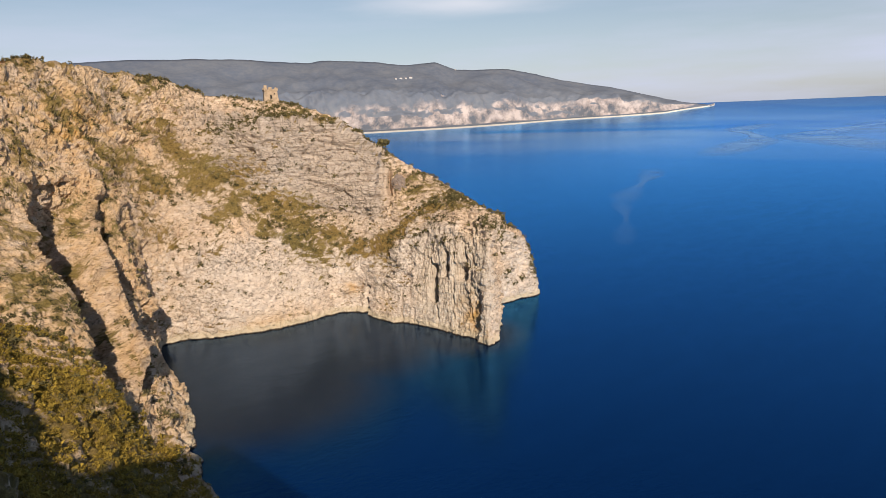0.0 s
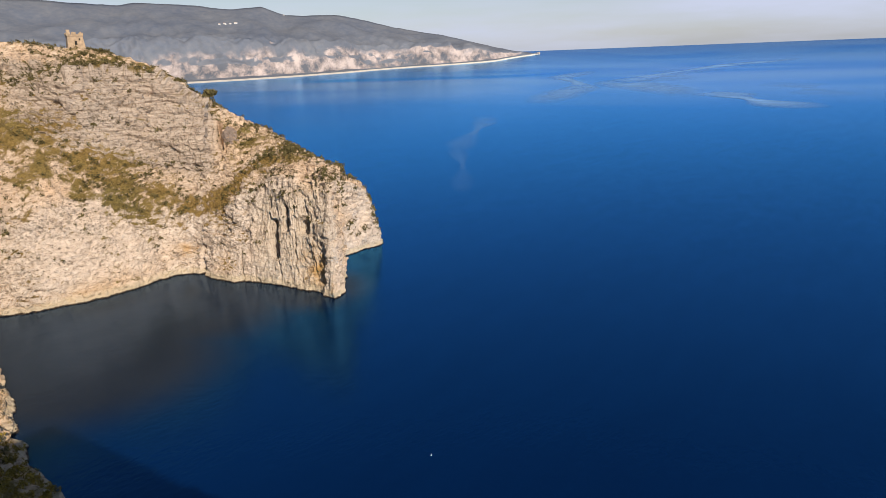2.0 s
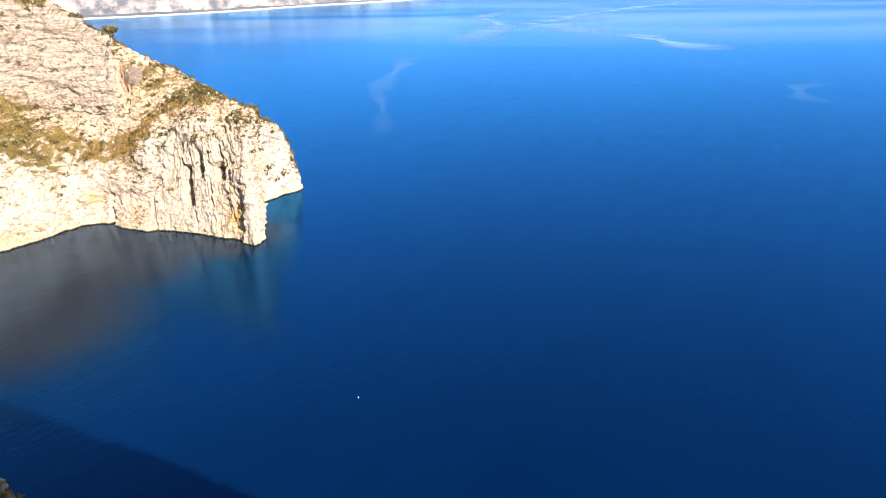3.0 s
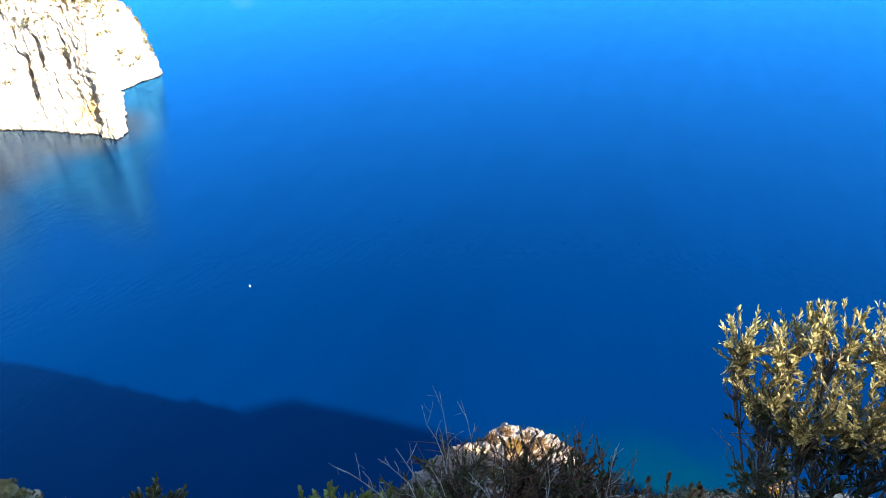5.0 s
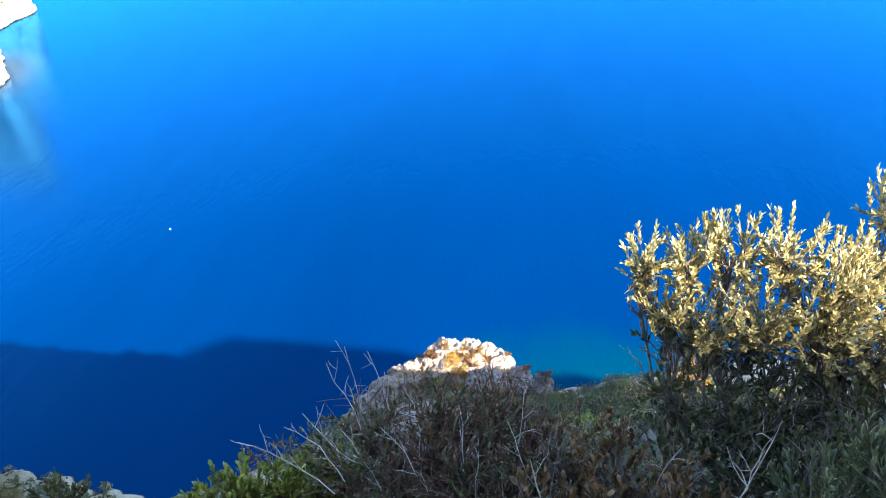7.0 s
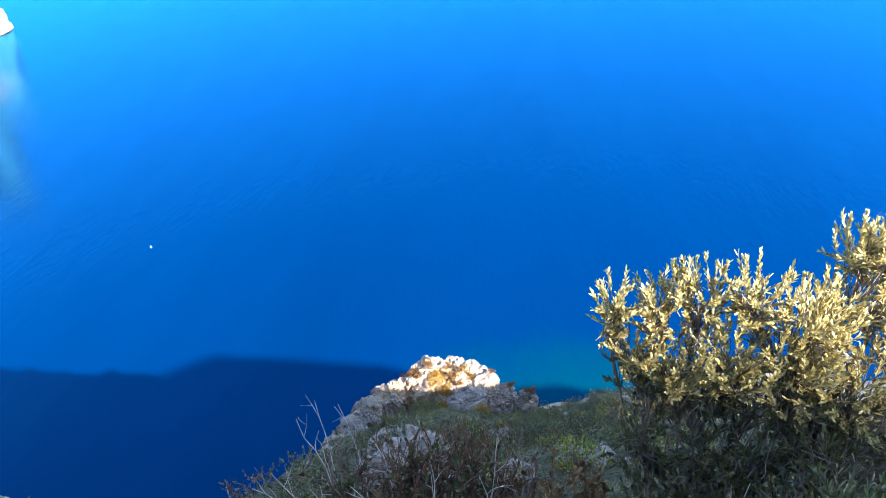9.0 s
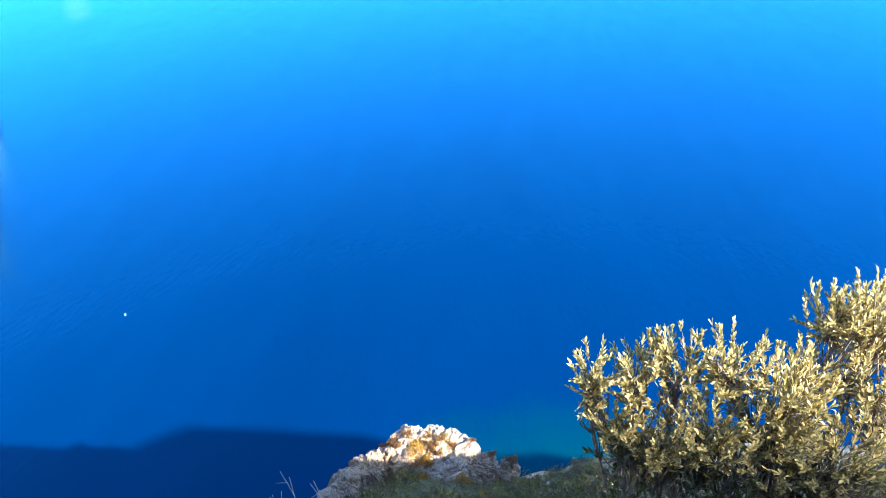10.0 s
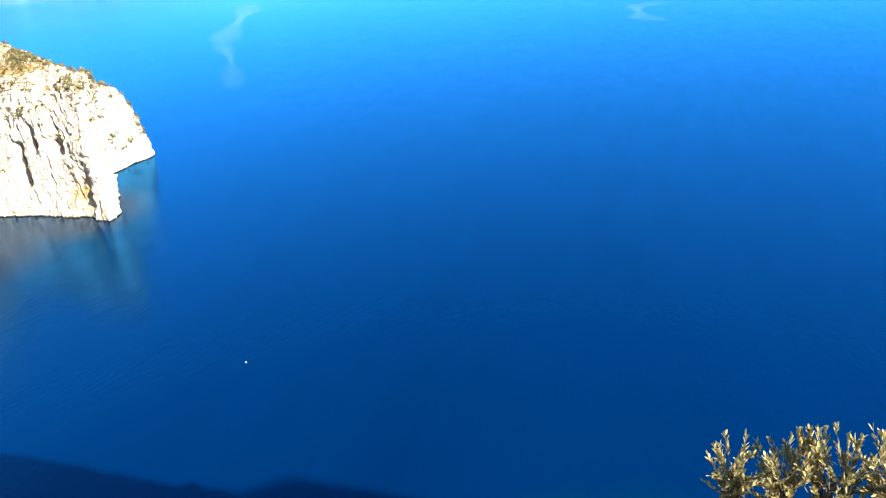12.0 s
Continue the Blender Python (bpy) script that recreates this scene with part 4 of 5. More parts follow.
def stone(name, centre, size, seed, label, group="", level=5, turn=0.0, parent=None, sharp=0.34):
    """A broken limestone block with ledges and pits."""
    v, f = ICO[level]
    p = v * np.array(size)
    q = v + seed * 7.7
    blocky = v / np.maximum(np.abs(v).max(1, keepdims=True), 1e-6)
    p = (0.55 * v + 0.45 * blocky * 0.85) * np.array(size)
    n = unit(v / np.array(size))
    w = min(size)
    wob = q + 0.12 * np.column_stack([vnoise(q * 4, seed + k) for k in (1, 2, 3)])
    out = sharp * fbm(q * 1.2, 2, seed)
    for scale, deep in ((1.5, 0.15), (3.4, 0.075), (8.0, 0.04)):
        if scale * 40 > len(v) ** 0.5 * 3:
            continue
        proud, rim = cells(wob * scale * [1, 1, 0.7], seed + int(scale))
        out = out + deep * (proud - 0.35 * np.clip(1 - rim / 0.12, 0, 1))
    out = out + 0.05 * ridged(q * 6.0, 3, seed + 5) + 0.03 * fbm(q * 22.0, 2, seed + 8)
    p = p + n * (out * w)[:, None]
    a = radians(turn)
    p = p @ np.array([[math.cos(a), math.sin(a), 0], [-math.sin(a), math.cos(a), 0], [0, 0, 1]])
    ob = mesh_object(name, p, f, MAT_STONE, smooth=False)
    ob.location = centre
    tagged(ob, label, "rock", group)
    return ob


def stone_material():
    m, nt, b = material("pale_limestone_block")
    v = place(nt)
    mid, fine, grit = noise_tex(nt, v, 0.9, 5, 0.65), noise_tex(nt, v, 5.0, 6, 0.7), noise_tex(nt, v, 24.0, 4, 0.6)
    col = ramp(nt, mid, (0.3, (0.16, 0.122, 0.100)), (0.55, (0.255, 0.198, 0.168)), (0.75, (0.345, 0.272, 0.232)))
    col = mix(nt, maths(nt, "MULTIPLY", span(nt, fine, 0.49, 0.35), 0.85), col, (0.075, 0.062, 0.050))
    rust = noise_tex(nt, v, 0.55, 4, 0.6)
    col = mix(nt, maths(nt, "MULTIPLY", span(nt, rust, 0.54, 0.70), 0.5), col, (0.46, 0.27, 0.11))
    nt.links.new(col, b.inputs["Base Color"])
    b.inputs["Roughness"].default_value = 0.92
    bump(nt, b, maths(nt, "ADD", fine, maths(nt, "MULTIPLY", grit, 0.35)), 0.8, 0.10)
    return m


MAT_STONE = stone_material()
bpy.context.view_layer.update()


def ground_z(x, y, fallback=0.0):
    for land in (hillside, headland):
        hit, co, nrm, _ = land.ray_cast((x, y, 300.0), (0, 0, -1))
        if hit:
            return co.z
    return fallback


# ---- the watch tower on the ridge ----
def box(lo, hi, taper=1.0):
    (x0, y0, z0), (x1, y1, z1) = lo, hi
    cx, cy = (x0 + x1) / 2, (y0 + y1) / 2
    v = []
    for z, k in ((z0, 1.0), (z1, taper)):
        v += [(cx + (x - cx) * k, cy + (y - cy) * k, z) for x, y in ((x0, y0), (x1, y0), (x1, y1), (x0, y1))]
    return np.array(v), np.array([(3, 2, 1, 0), (4, 5, 6, 7), (0, 1, 5, 4), (1, 2, 6, 5), (2, 3, 7, 6), (3, 0, 4, 7)])


def build_tower(x, y, z, turn):
    tower = empty_at("watch_tower", None, "square ruined stone coastal watch tower with a broken parapet", "tower")
    body = part("tower_wall", *box((-4.6, -4.6, -3), (4.6, 4.6, 7.0), 0.80), MAT_TOWER, tower, smooth=False)
    part("parapet", *box((-3.9, -3.9, 6.95), (3.9, 3.9, 7.9), 1.04), MAT_TOWER, tower, smooth=False)
    rng = np.random.default_rng(5)
    for side in range(4):
        for k in range(3):
            h = rng.uniform(0.4, 1.5) if (side, k) != (0, 0) else 2.4
            a = (-3.95 + k * 2.95, -4.05, 7.88)
            v, f = box(a, (a[0] + rng.uniform(1.3, 1.9), -3.2, 7.9 + h), 0.93)
            c, sn = [(1, 0), (0, 1), (-1, 0), (0, -1)][side]
            v = np.column_stack([v[:, 0] * c - v[:, 1] * sn, v[:, 0] * sn + v[:, 1] * c, v[:, 2]])
            part("merlon", v, f, MAT_TOWER, tower, smooth=False)
    part("doorway", *box((-0.6, -4.32, 2.6), (0.5, -3.6, 4.6)), MAT_DARK, tower, "dark open doorway", smooth=False)
    part("window", *box((1.6, -4.1, 5.0), (2.2, -3.5, 5.9)), MAT_DARK, tower, "small dark window opening", smooth=False)
    tower.matrix_world = pose(x, y, z, 0, 0, turn)


build_tower(208.5, 379.0, ground_z(208.5, 379.0) + 0.2, -22)

# ---- scrub scattered over the headland: too many to count ----
def scatter_scrub(name, co, cover, s, v, count, seed, sizes, label, keep, level=1, even=0.03):
    rng = np.random.default_rng(seed)
    nu, nv = cover.shape
    S, V = np.repeat(s, nv), np.tile(v, nu)
    p = co.reshape(-1, 3)
    n = normals_of(co).reshape(-1, 3)
    weight = keep(S, V, cover.ravel(), n[:, 2], p) * np.clip(0.45 + 1.1 * fbm(p / 16.0, 3, seed), even, 2)
    area = np.linalg.norm(np.cross(np.gradient(co, axis=0), np.gradient(co, axis=1)), axis=2).ravel()
    weight = weight * area
    pick = rng.choice(len(p), count, p=weight / weight.sum())
    V_, F_ = [], []
    m = 23 * level
    for k, i in enumerate(pick):
        r = sizes[0] + (sizes[1] - sizes[0]) * rng.random() ** 2.6
        if 9.6 < S[i] < 12.5:
            r *= 0.7
        c = unit(rng.normal(0, 1, (m, 3))) * rng.uniform(0.35, 1.0, (m, 1)) * [1.15, 1.15, 0.8] * r
        tri = c[:, None, :] + rng.normal(0, 0.32 * r / level ** 0.4, (m, 3, 3))
        V_.append((p[i] + n[i] * r * 0.3 + [0, 0, 0.2 * r] + tri).reshape(-1, 3))
        F_.append(np.arange(3 * m).reshape(m, 3) + k * 3 * m)
    ob = mesh_object(name, np.vstack(V_), np.vstack(F_), MAT_SCRUB, smooth=False)
    return tagged(ob, label, "scrub", kind="stuff")


MAT_SCRUB = leaf_material("scrub_leaves", (0.045, 0.040, 0.014), (0.155, 0.124, 0.044), 0.9, 0.1)
scatter_scrub("scrub", HEAD_CO, HEAD_COVER, HEAD_S, V_FAR, 15000, 3, (0.32, 1.5), "dark olive scrub bushes dotted over the headland",
              lambda S, V, c, nz, p: (V > 1.25) * (V < 5.15) * (nz > 0.15) * (0.25 + 0.8 * c + 0.7 * (V > 4.0) + 1.3 * (S < 9.6) + 2.2 * (S > 24.2) + 2.2 * (S > 20.6) * (V > 1.85) * (V < 4.6)) * np.where((V < 2) & (S > 14) & (S < 24.2), 0.60, 1.0))
scatter_scrub("scrub", HILL_CO, HILL_COVER, HILL_S, V_NEAR, 1900, 4, (0.2, 0.8), "dark scrub bushes on the shaded hillside",
              lambda S, V, c, nz, p: (V > 1.12) * (V < 5) * (S > 4.4) * (nz > 0.2) * 1.0, 2)


def build_tree(x, y, height, wide, seed, label, group=""):
    """A small wind-bent tree: tapered trunk, limbs and a crown of many clumps."""
    rng = np.random.default_rng(seed)
    tree = empty_at("tree", None, label, "tree", group)
    wood = Twigs(6)
    top = np.array([0.1 * wide, 0.05 * wide, height * 0.5])
    wood.add(bent(np.array([0, 0, -0.4]), top, rng, 0.08, 6), 0.05 * height, 0.025 * height)
    V_, F_, n = [], [], 0
    iv, fc = ICO[1]
    for k in range(46):
        d = unit(rng.normal(0, 1, 3)) * rng.uniform(0.4, 1.0)
        c = np.array([0, 0, height * 0.62]) + d * [wide / 2, wide / 2, height * 0.36]
        if k % 5 == 0:
            wood.add(bent(top * rng.uniform(0.5, 1.0), c, rng, 0.1, 4), 0.018 * height, 0.006 * height)
        r = rng.uniform(0.07, 0.16) * wide
        V_.append(c + iv * (1 + 0.4 * rng.normal(0, 1, (len(iv), 1))) * r)
        F_.append(fc + n)
        n += len(iv)
    part("trunk", *wood.mesh(), BARK_BROWN, tree)
    part("crown", np.vstack(V_), np.vstack(F_), MAT_SCRUB, tree, smooth=False)
    tree.matrix_world = pose(x, y, ground_z(x, y))
    return tree


build_tree(246.2, 322.0, 5.5, 7.0, 1, "dark round-crowned tree beside the crag on the ridge")
for k, (x, y) in enumerate([(252, 238), (262, 244), (268, 243.5), (236, 252), (232, 262), (246, 240)]):
    build_tree(x, y, 1.9 + 0.3 * (k % 3), 2.6 + 0.4 * (k % 2), 11 + k, "low dark bush on the edge of the cape", "bushes on the cape")

for spot, size, seed in (((240.5, 301.5, 60.5), (3.4, 3.0, 4.6), 81), ((243.0, 304.5, 62.5), (2.6, 3.0, 3.6), 82), ((239.0, 297.5, 57.5), (2.4, 2.4, 3.0), 83)):
    stone("rock_outcrop", spot, size, seed, "jagged pale crag on the shoulder of the headland", "crag", 5, seed * 30 % 90)
scatter_scrub("scrub", HILL_CO, HILL_COVER, HILL_S, V_NEAR, 320, 6, (0.4, 1.5), "dark bushes among pale rocks above the water",
              lambda S, V, c, nz, p: (V > 1.06) * (V < 1.7) * (S > 4.3) * (S < 6.4) * 1.0, 2, even=0.3)
# golden bushes that cover the lower hillside
MAT_GOLD = leaf_material("golden_scrub_leaves", (0.10, 0.068, 0.010), (0.38, 0.262, 0.040), 0.9, 0.2)
for co, cover, st, vs, count, sizes in ((HEAD_CO, HEAD_COVER, HEAD_S, V_FAR, 1500, (0.5, 1.5)), (HILL_CO, HILL_COVER, HILL_S, V_NEAR, 2300, (0.4, 1.5))):
    ob = scatter_scrub("scrub", co, cover, st, vs, count, 9, sizes, "dense golden-olive bushes covering the lower hillside",
                       lambda S, V, c, nz, p: (V > 1.05) * (V < 3.0) * (S > 6.4) * (S < 8.8) * (nz > -0.1) * (0.6 + c), 2, even=0.5)
    ob.data.materials[0] = MAT_GOLD

# ---- buoy on the water ----
def build_buoy(x, y):
    buoy = empty_at("mooring_buoy", None, "small white mooring buoy floating on the sea", "buoy")
    v, f = ICO[3]
    part("float", v * [0.42, 0.42, 0.36] + [0, 0, 0.12], f, MAT_BUOY, buoy)
    t = Twigs(8)
    t.add([(0, 0, 0.3), (0.03, 0.02, 0.7), (0.06, 0.03, 1.1)], 0.10, 0.06)
    part("mast", *t.mesh(), MAT_BUOY, buoy)
    buoy.matrix_world = pose(x, y, 0)
    buoy.scale = (0.46, 0.46, 0.46)


build_buoy(126.7, 94.5)

# ---- white houses on the far hills ----
def build_house(heading, height, wide, turn):
    a, e = radians(heading), radians(height)
    ok, co, _, _ = far_coast.ray_cast((0, 0, 100), (math.sin(a) * math.cos(e), math.cos(a) * math.cos(e), math.sin(e)))
    if not ok:
        return
    house = empty_at("house", None, "small white house on the far wooded hill", "house", "houses on the far hills")
    w, d, h = wide, wide * 0.5, wide * 0.24
    part("wall", *box((-w / 2, -d / 2, -6), (w / 2, d / 2, h)), MAT_WHITE, house, smooth=False)
    part("roof", *box((-w * 0.53, -d * 0.55, h), (w * 0.53, d * 0.55, h * 1.35), 0.45), MAT_TILE, house, smooth=False)
    house.matrix_world = pose(co.x, co.y, co.z + 2, 0, 0, turn)


for heading, height, wide in ((38.75, 2.66, 12), (39.15, 2.68, 15), (39.55, 2.68, 12), (39.95, 2.70, 18), (43.55, 3.20, 10), (43.8, 3.22, 13)):
    build_house(heading, height, wide, -heading)

# ---- the slope under the eye: outcrop, stones, shrubs ----
SUNNY = "pale pitted limestone outcrop, sunlit at the edge of the drop"
LEDGE = "grey limestone ledge falling away beside the outcrop"
for spot, size, seed, turn, label in (
        ((14.0, 1.85, 83.56), (0.85, 1.05, 0.88), 3, 65, SUNNY),
        ((14.0, 2.95, 83.70), (0.70, 0.95, 0.88), 4, 50, SUNNY),
        ((13.3, 3.75, 83.75), (0.60, 0.50, 0.80), 5, 80, LEDGE),
        ((12.6, 4.25, 83.80), (0.60, 0.50, 0.85), 6, 10, LEDGE),
        ((11.7, 4.45, 84.15), (0.50, 0.45, 0.85), 12, 40, LEDGE),
        ((10.8, 4.50, 84.60), (0.50, 0.40, 0.85), 13, 70, LEDGE),
        ((9.9, 4.30, 85.30), (0.45, 0.40, 0.80), 14, 25, LEDGE),
        ((13.1, 1.45, 84.12), (0.45, 0.60, 0.50), 8, 35, "sunlit limestone block below the outcrop"),
        ((14.0, 0.85, 83.32), (0.50, 0.70, 0.62), 9, 15, "sunlit limestone block beside the outcrop"),
        ((14.2, -0.05, 83.12), (0.35, 0.45, 0.40), 10, 55, "low limestone block beside the outcrop")):
    stone("rock_outcrop", spot, size, seed, label, "outcrop", 6, turn, sharp=0.16)
rng = np.random.default_rng(21)
for k in range(16):
    x, y = rng.uniform(4.2, 13.5), rng.uniform(-4.5, 3.2)
    r = rng.uniform(0.05, 0.15)
    stone("boulder", (x, y, ground_z(x, y) + r * 0.2), (r, r * rng.uniform(0.7, 1.2), r * 0.7), 30 + k, "weathered pale limestone boulder in the grass", "boulders on the slope", 3, rng.uniform(0, 90))
for x, y, r, seed in ((5.3, -0.2, 0.18, 71), (5.85, -0.85, 0.17, 72), (5.8, -1.15, 0.15, 74), (5.1, 1.35, 0.32, 73), (5.5, 1.0, 0.34, 75), (5.95, 1.4, 0.32, 76), (5.25, 0.75, 0.22, 78), (6.7, 1.7, 0.28, 79), (7.6, 2.1, 0.28, 80), (9.6, 0.3, 0.2, 77)):
    stone("boulder", (x, y, ground_z(x, y) + 0.4 * r), (r, r * 1.15, r), seed, "large weathered limestone boulder in the grass", "boulders on the slope", 5, seed * 20 % 90)

# the olive shrub with its sunlit top
rng = np.random.default_rng(7)
roots = [(x, y, ground_z(x, y) - 0.05) for x, y in ((2.30, -1.0), (2.4, -1.35), (2.25, -1.55), (2.2, -1.15))]
grow_shrub("olive_shrub", roots,
           [((2.73, -0.66, 97.54), 0.15), ((2.70, -0.63, 97.44), 0.11), ((2.71, -0.84, 97.55), 0.17), ((2.71, -1.00, 97.60), 0.18), ((2.69, -1.20, 97.63), 0.19), ((2.62, -1.40, 97.55), 0.22),
            ((2.78, -1.54, 97.52), 0.17), ((2.90, -1.66, 97.72), 0.18), ((2.88, -1.82, 97.73), 0.22), ((3.0, -1.9, 97.66), 0.24), ((2.75, -1.85, 97.50), 0.30),
            ((2.60, -0.76, 97.36), 0.17), ((2.56, -0.92, 97.33), 0.20), ((2.56, -1.12, 97.38), 0.23), ((2.52, -1.36, 97.38), 0.24), ((2.48, -1.60, 97.34), 0.28)],
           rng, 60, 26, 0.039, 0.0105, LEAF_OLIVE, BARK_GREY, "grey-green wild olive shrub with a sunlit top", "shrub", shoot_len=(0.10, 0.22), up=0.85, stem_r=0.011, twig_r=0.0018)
# dark leaves here also put in the shade of the olive's lower crown
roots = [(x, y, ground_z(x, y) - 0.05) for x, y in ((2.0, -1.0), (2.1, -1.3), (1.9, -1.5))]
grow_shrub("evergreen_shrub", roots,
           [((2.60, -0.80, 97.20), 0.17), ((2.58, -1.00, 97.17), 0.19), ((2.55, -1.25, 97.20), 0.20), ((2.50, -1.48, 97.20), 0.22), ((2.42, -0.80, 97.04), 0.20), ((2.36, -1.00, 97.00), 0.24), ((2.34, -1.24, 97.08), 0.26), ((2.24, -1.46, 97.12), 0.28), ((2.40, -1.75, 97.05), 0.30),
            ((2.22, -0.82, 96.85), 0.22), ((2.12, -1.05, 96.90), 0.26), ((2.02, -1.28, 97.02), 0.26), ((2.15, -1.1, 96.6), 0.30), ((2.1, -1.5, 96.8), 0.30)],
           rng, 46, 15, 0.045, 0.014, LEAF_DARK, BARK_GREY, "dark evergreen shrub at the foot of the olive, also standing for its shaded lower crown", "shrub", shoot_len=(0.10, 0.2), bare=0.25)
roots = [(x, y, ground_z(x, y) - 0.05) for x, y in ((1.75, -1.25), (1.65, -1.2))]
grow_shrub("lavender_shrub", roots, [((1.80, -1.32, 97.48), 0.20), ((1.66, -1.16, 97.40), 0.20), ((1.62, -1.38, 97.55), 0.20), ((1.75, -1.45, 97.3), 0.25), ((1.6, -1.2, 97.1), 0.25)],
           rng, 62, 20, 0.050, 0.009, LEAF_GREY, BARK_GREY, "shaded blue-grey shrub with narrow leaves", "shrub", shoot_len=(0.12, 0.22), up=0.9)
# the twiggy shrub in the shade, its dead twigs standing out of it
roots = [(x, y, ground_z(x, y) - 0.05) for x, y in ((2.0, 0.15), (1.9, 0.4), (1.95, -0.1))]
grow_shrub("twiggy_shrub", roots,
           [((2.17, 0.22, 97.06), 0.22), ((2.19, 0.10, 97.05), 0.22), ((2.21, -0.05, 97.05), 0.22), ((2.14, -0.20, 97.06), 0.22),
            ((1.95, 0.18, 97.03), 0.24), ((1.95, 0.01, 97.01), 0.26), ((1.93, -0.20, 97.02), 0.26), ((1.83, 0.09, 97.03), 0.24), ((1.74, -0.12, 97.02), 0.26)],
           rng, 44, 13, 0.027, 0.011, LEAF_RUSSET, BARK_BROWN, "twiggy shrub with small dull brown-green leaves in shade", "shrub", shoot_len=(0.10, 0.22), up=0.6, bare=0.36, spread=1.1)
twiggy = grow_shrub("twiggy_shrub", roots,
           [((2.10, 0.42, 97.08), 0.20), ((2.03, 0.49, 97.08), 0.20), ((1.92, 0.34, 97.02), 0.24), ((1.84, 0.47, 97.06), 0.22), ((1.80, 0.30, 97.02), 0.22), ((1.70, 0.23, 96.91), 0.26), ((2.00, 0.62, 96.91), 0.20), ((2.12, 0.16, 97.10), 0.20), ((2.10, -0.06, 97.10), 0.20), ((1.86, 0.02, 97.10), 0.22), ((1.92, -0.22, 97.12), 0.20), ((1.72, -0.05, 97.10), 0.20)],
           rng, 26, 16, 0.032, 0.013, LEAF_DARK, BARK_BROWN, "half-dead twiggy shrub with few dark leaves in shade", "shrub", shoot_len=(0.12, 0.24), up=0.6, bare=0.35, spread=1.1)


def dead_branches(name, thing, ends, rng, r=0.0027):
    """Pale dead branches that fork towards their tips."""
    for base, tip in ends:
        base, tip = np.array(base, float), np.array(tip, float) - [0, 0, 0.05]
        ln = np.linalg.norm(tip - base)
        wood = Twigs(5)
        main = bent(base, tip, rng, 0.10, 7)
        wood.add(main, r, r * 0.4)
        for k in (2, 3, 4, 5):
            way = unit(main[k + 1] - main[k] + rng.normal(0, 0.55, 3) * ln / 6)
            fork = bent(main[k], main[k] + way * ln * rng.uniform(0.12, 0.28), rng, 0.12, 5)
            wood.add(fork, r * 0.55, r * 0.25)
            way = unit(fork[3] - fork[2] + rng.normal(0, 0.6, 3) * ln / 9)
            wood.add(bent(fork[2], fork[2] + way * ln * 0.10, rng, 0.1, 4), r * 0.35, r * 0.18)
        part(name, *wood.mesh(), BARK_PALE, thing, "pale dead branch")


dead_branches("branch", twiggy, [((2.00, 0.40, 96.93), (2.17, 0.64, 97.38)), ((2.04, 0.36, 96.93), (2.29, 0.50, 97.34)), ((2.00, 0.44, 96.93), (2.27, 0.59, 97.38)), ((1.78, 0.49, 97.10), (1.84, 0.71, 97.38)),
                                 ((1.70, 0.50, 97.14), (1.74, 0.85, 97.40)), ((1.91, 0.40, 97.01), (1.91, 0.66, 97.38)), ((1.91, 0.23, 96.93), (2.10, 0.28, 97.32)), ((1.83, 0.06, 96.93), (2.04, 0.07, 97.34)),
                                 ((1.91, -0.12, 96.93), (2.15, -0.18, 97.38)), ((1.74, 0.14, 96.93), (1.91, 0.36, 97.34)), ((1.65, -0.03, 96.93), (1.83, -0.03, 97.36)), ((1.74, 0.31, 96.93), (1.87, 0.50, 97.36))], rng)
roots = [(x, y, ground_z(x, y) - 0.05) for x, y in ((1.85, -0.5), (1.8, -0.7))]
evergreen = grow_shrub("evergreen_shrub", roots, [((1.96, -0.37, 97.09), 0.24), ((1.89, -0.53, 97.16), 0.24), ((1.76, -0.65, 97.21), 0.24), ((1.65, -0.46, 97.26), 0.22), ((1.64, -0.27, 97.22), 0.22), ((1.57, -0.76, 97.28), 0.25), ((1.61, -0.46, 96.95), 0.28)],
           rng, 48, 13, 0.042, 0.019, LEAF_RUSSET, BARK_GREY, "dense evergreen shrub with dull russet leaves in shade", "shrub", shoot_len=(0.09, 0.20), bare=0.18)
dead_branches("branch", evergreen, [((1.65, -0.37, 97.01), (2.00, -0.12, 97.33)), ((1.52, -0.34, 97.10), (1.72, -0.22, 97.50)), ((1.52, -0.80, 97.36), (1.70, -0.93, 97.83)), ((1.48, -0.76, 97.36), (1.65, -0.89, 97.75)), ((1.65, -0.63, 97.10), (1.83, -0.72, 97.49))], rng)
grow_shrub("yellow_shrub", [(9.5, -2.9, ground_z(9.5, -2.9) - 0.05)], [((9.45, -2.90, 89.75), 0.28), ((9.50, -2.75, 89.55), 0.22), ((9.45, -3.0, 89.35), 0.28), ((9.45, -2.85, 89.1), 0.28)],
           rng, 40, 14, 0.05, 0.02, LEAF_YELLOW, BARK_BROWN, "tall golden-yellow bush on the slope behind the olive", "shrub", shoot_len=(0.08, 0.16))
# fresh green low shrub
roots = [(x, y, ground_z(x, y) - 0.05) for x, y in ((2.0, 0.9), (1.95, 1.1))]
grow_shrub("mastic_shrub", roots, [((1.92, 0.74, 96.80), 0.19), ((1.84, 0.86, 96.88), 0.18), ((1.78, 0.98, 96.92), 0.17), ((1.68, 1.0, 96.95), 0.18), ((1.85, 0.9, 96.5), 0.28), ((2.0, 0.62, 96.72), 0.18)],
           rng, 70, 14, 0.042, 0.019, LEAF_GREEN, BARK_BROWN, "low mastic shrub with yellow-green leaves", "shrub", shoot_len=(0.07, 0.14))

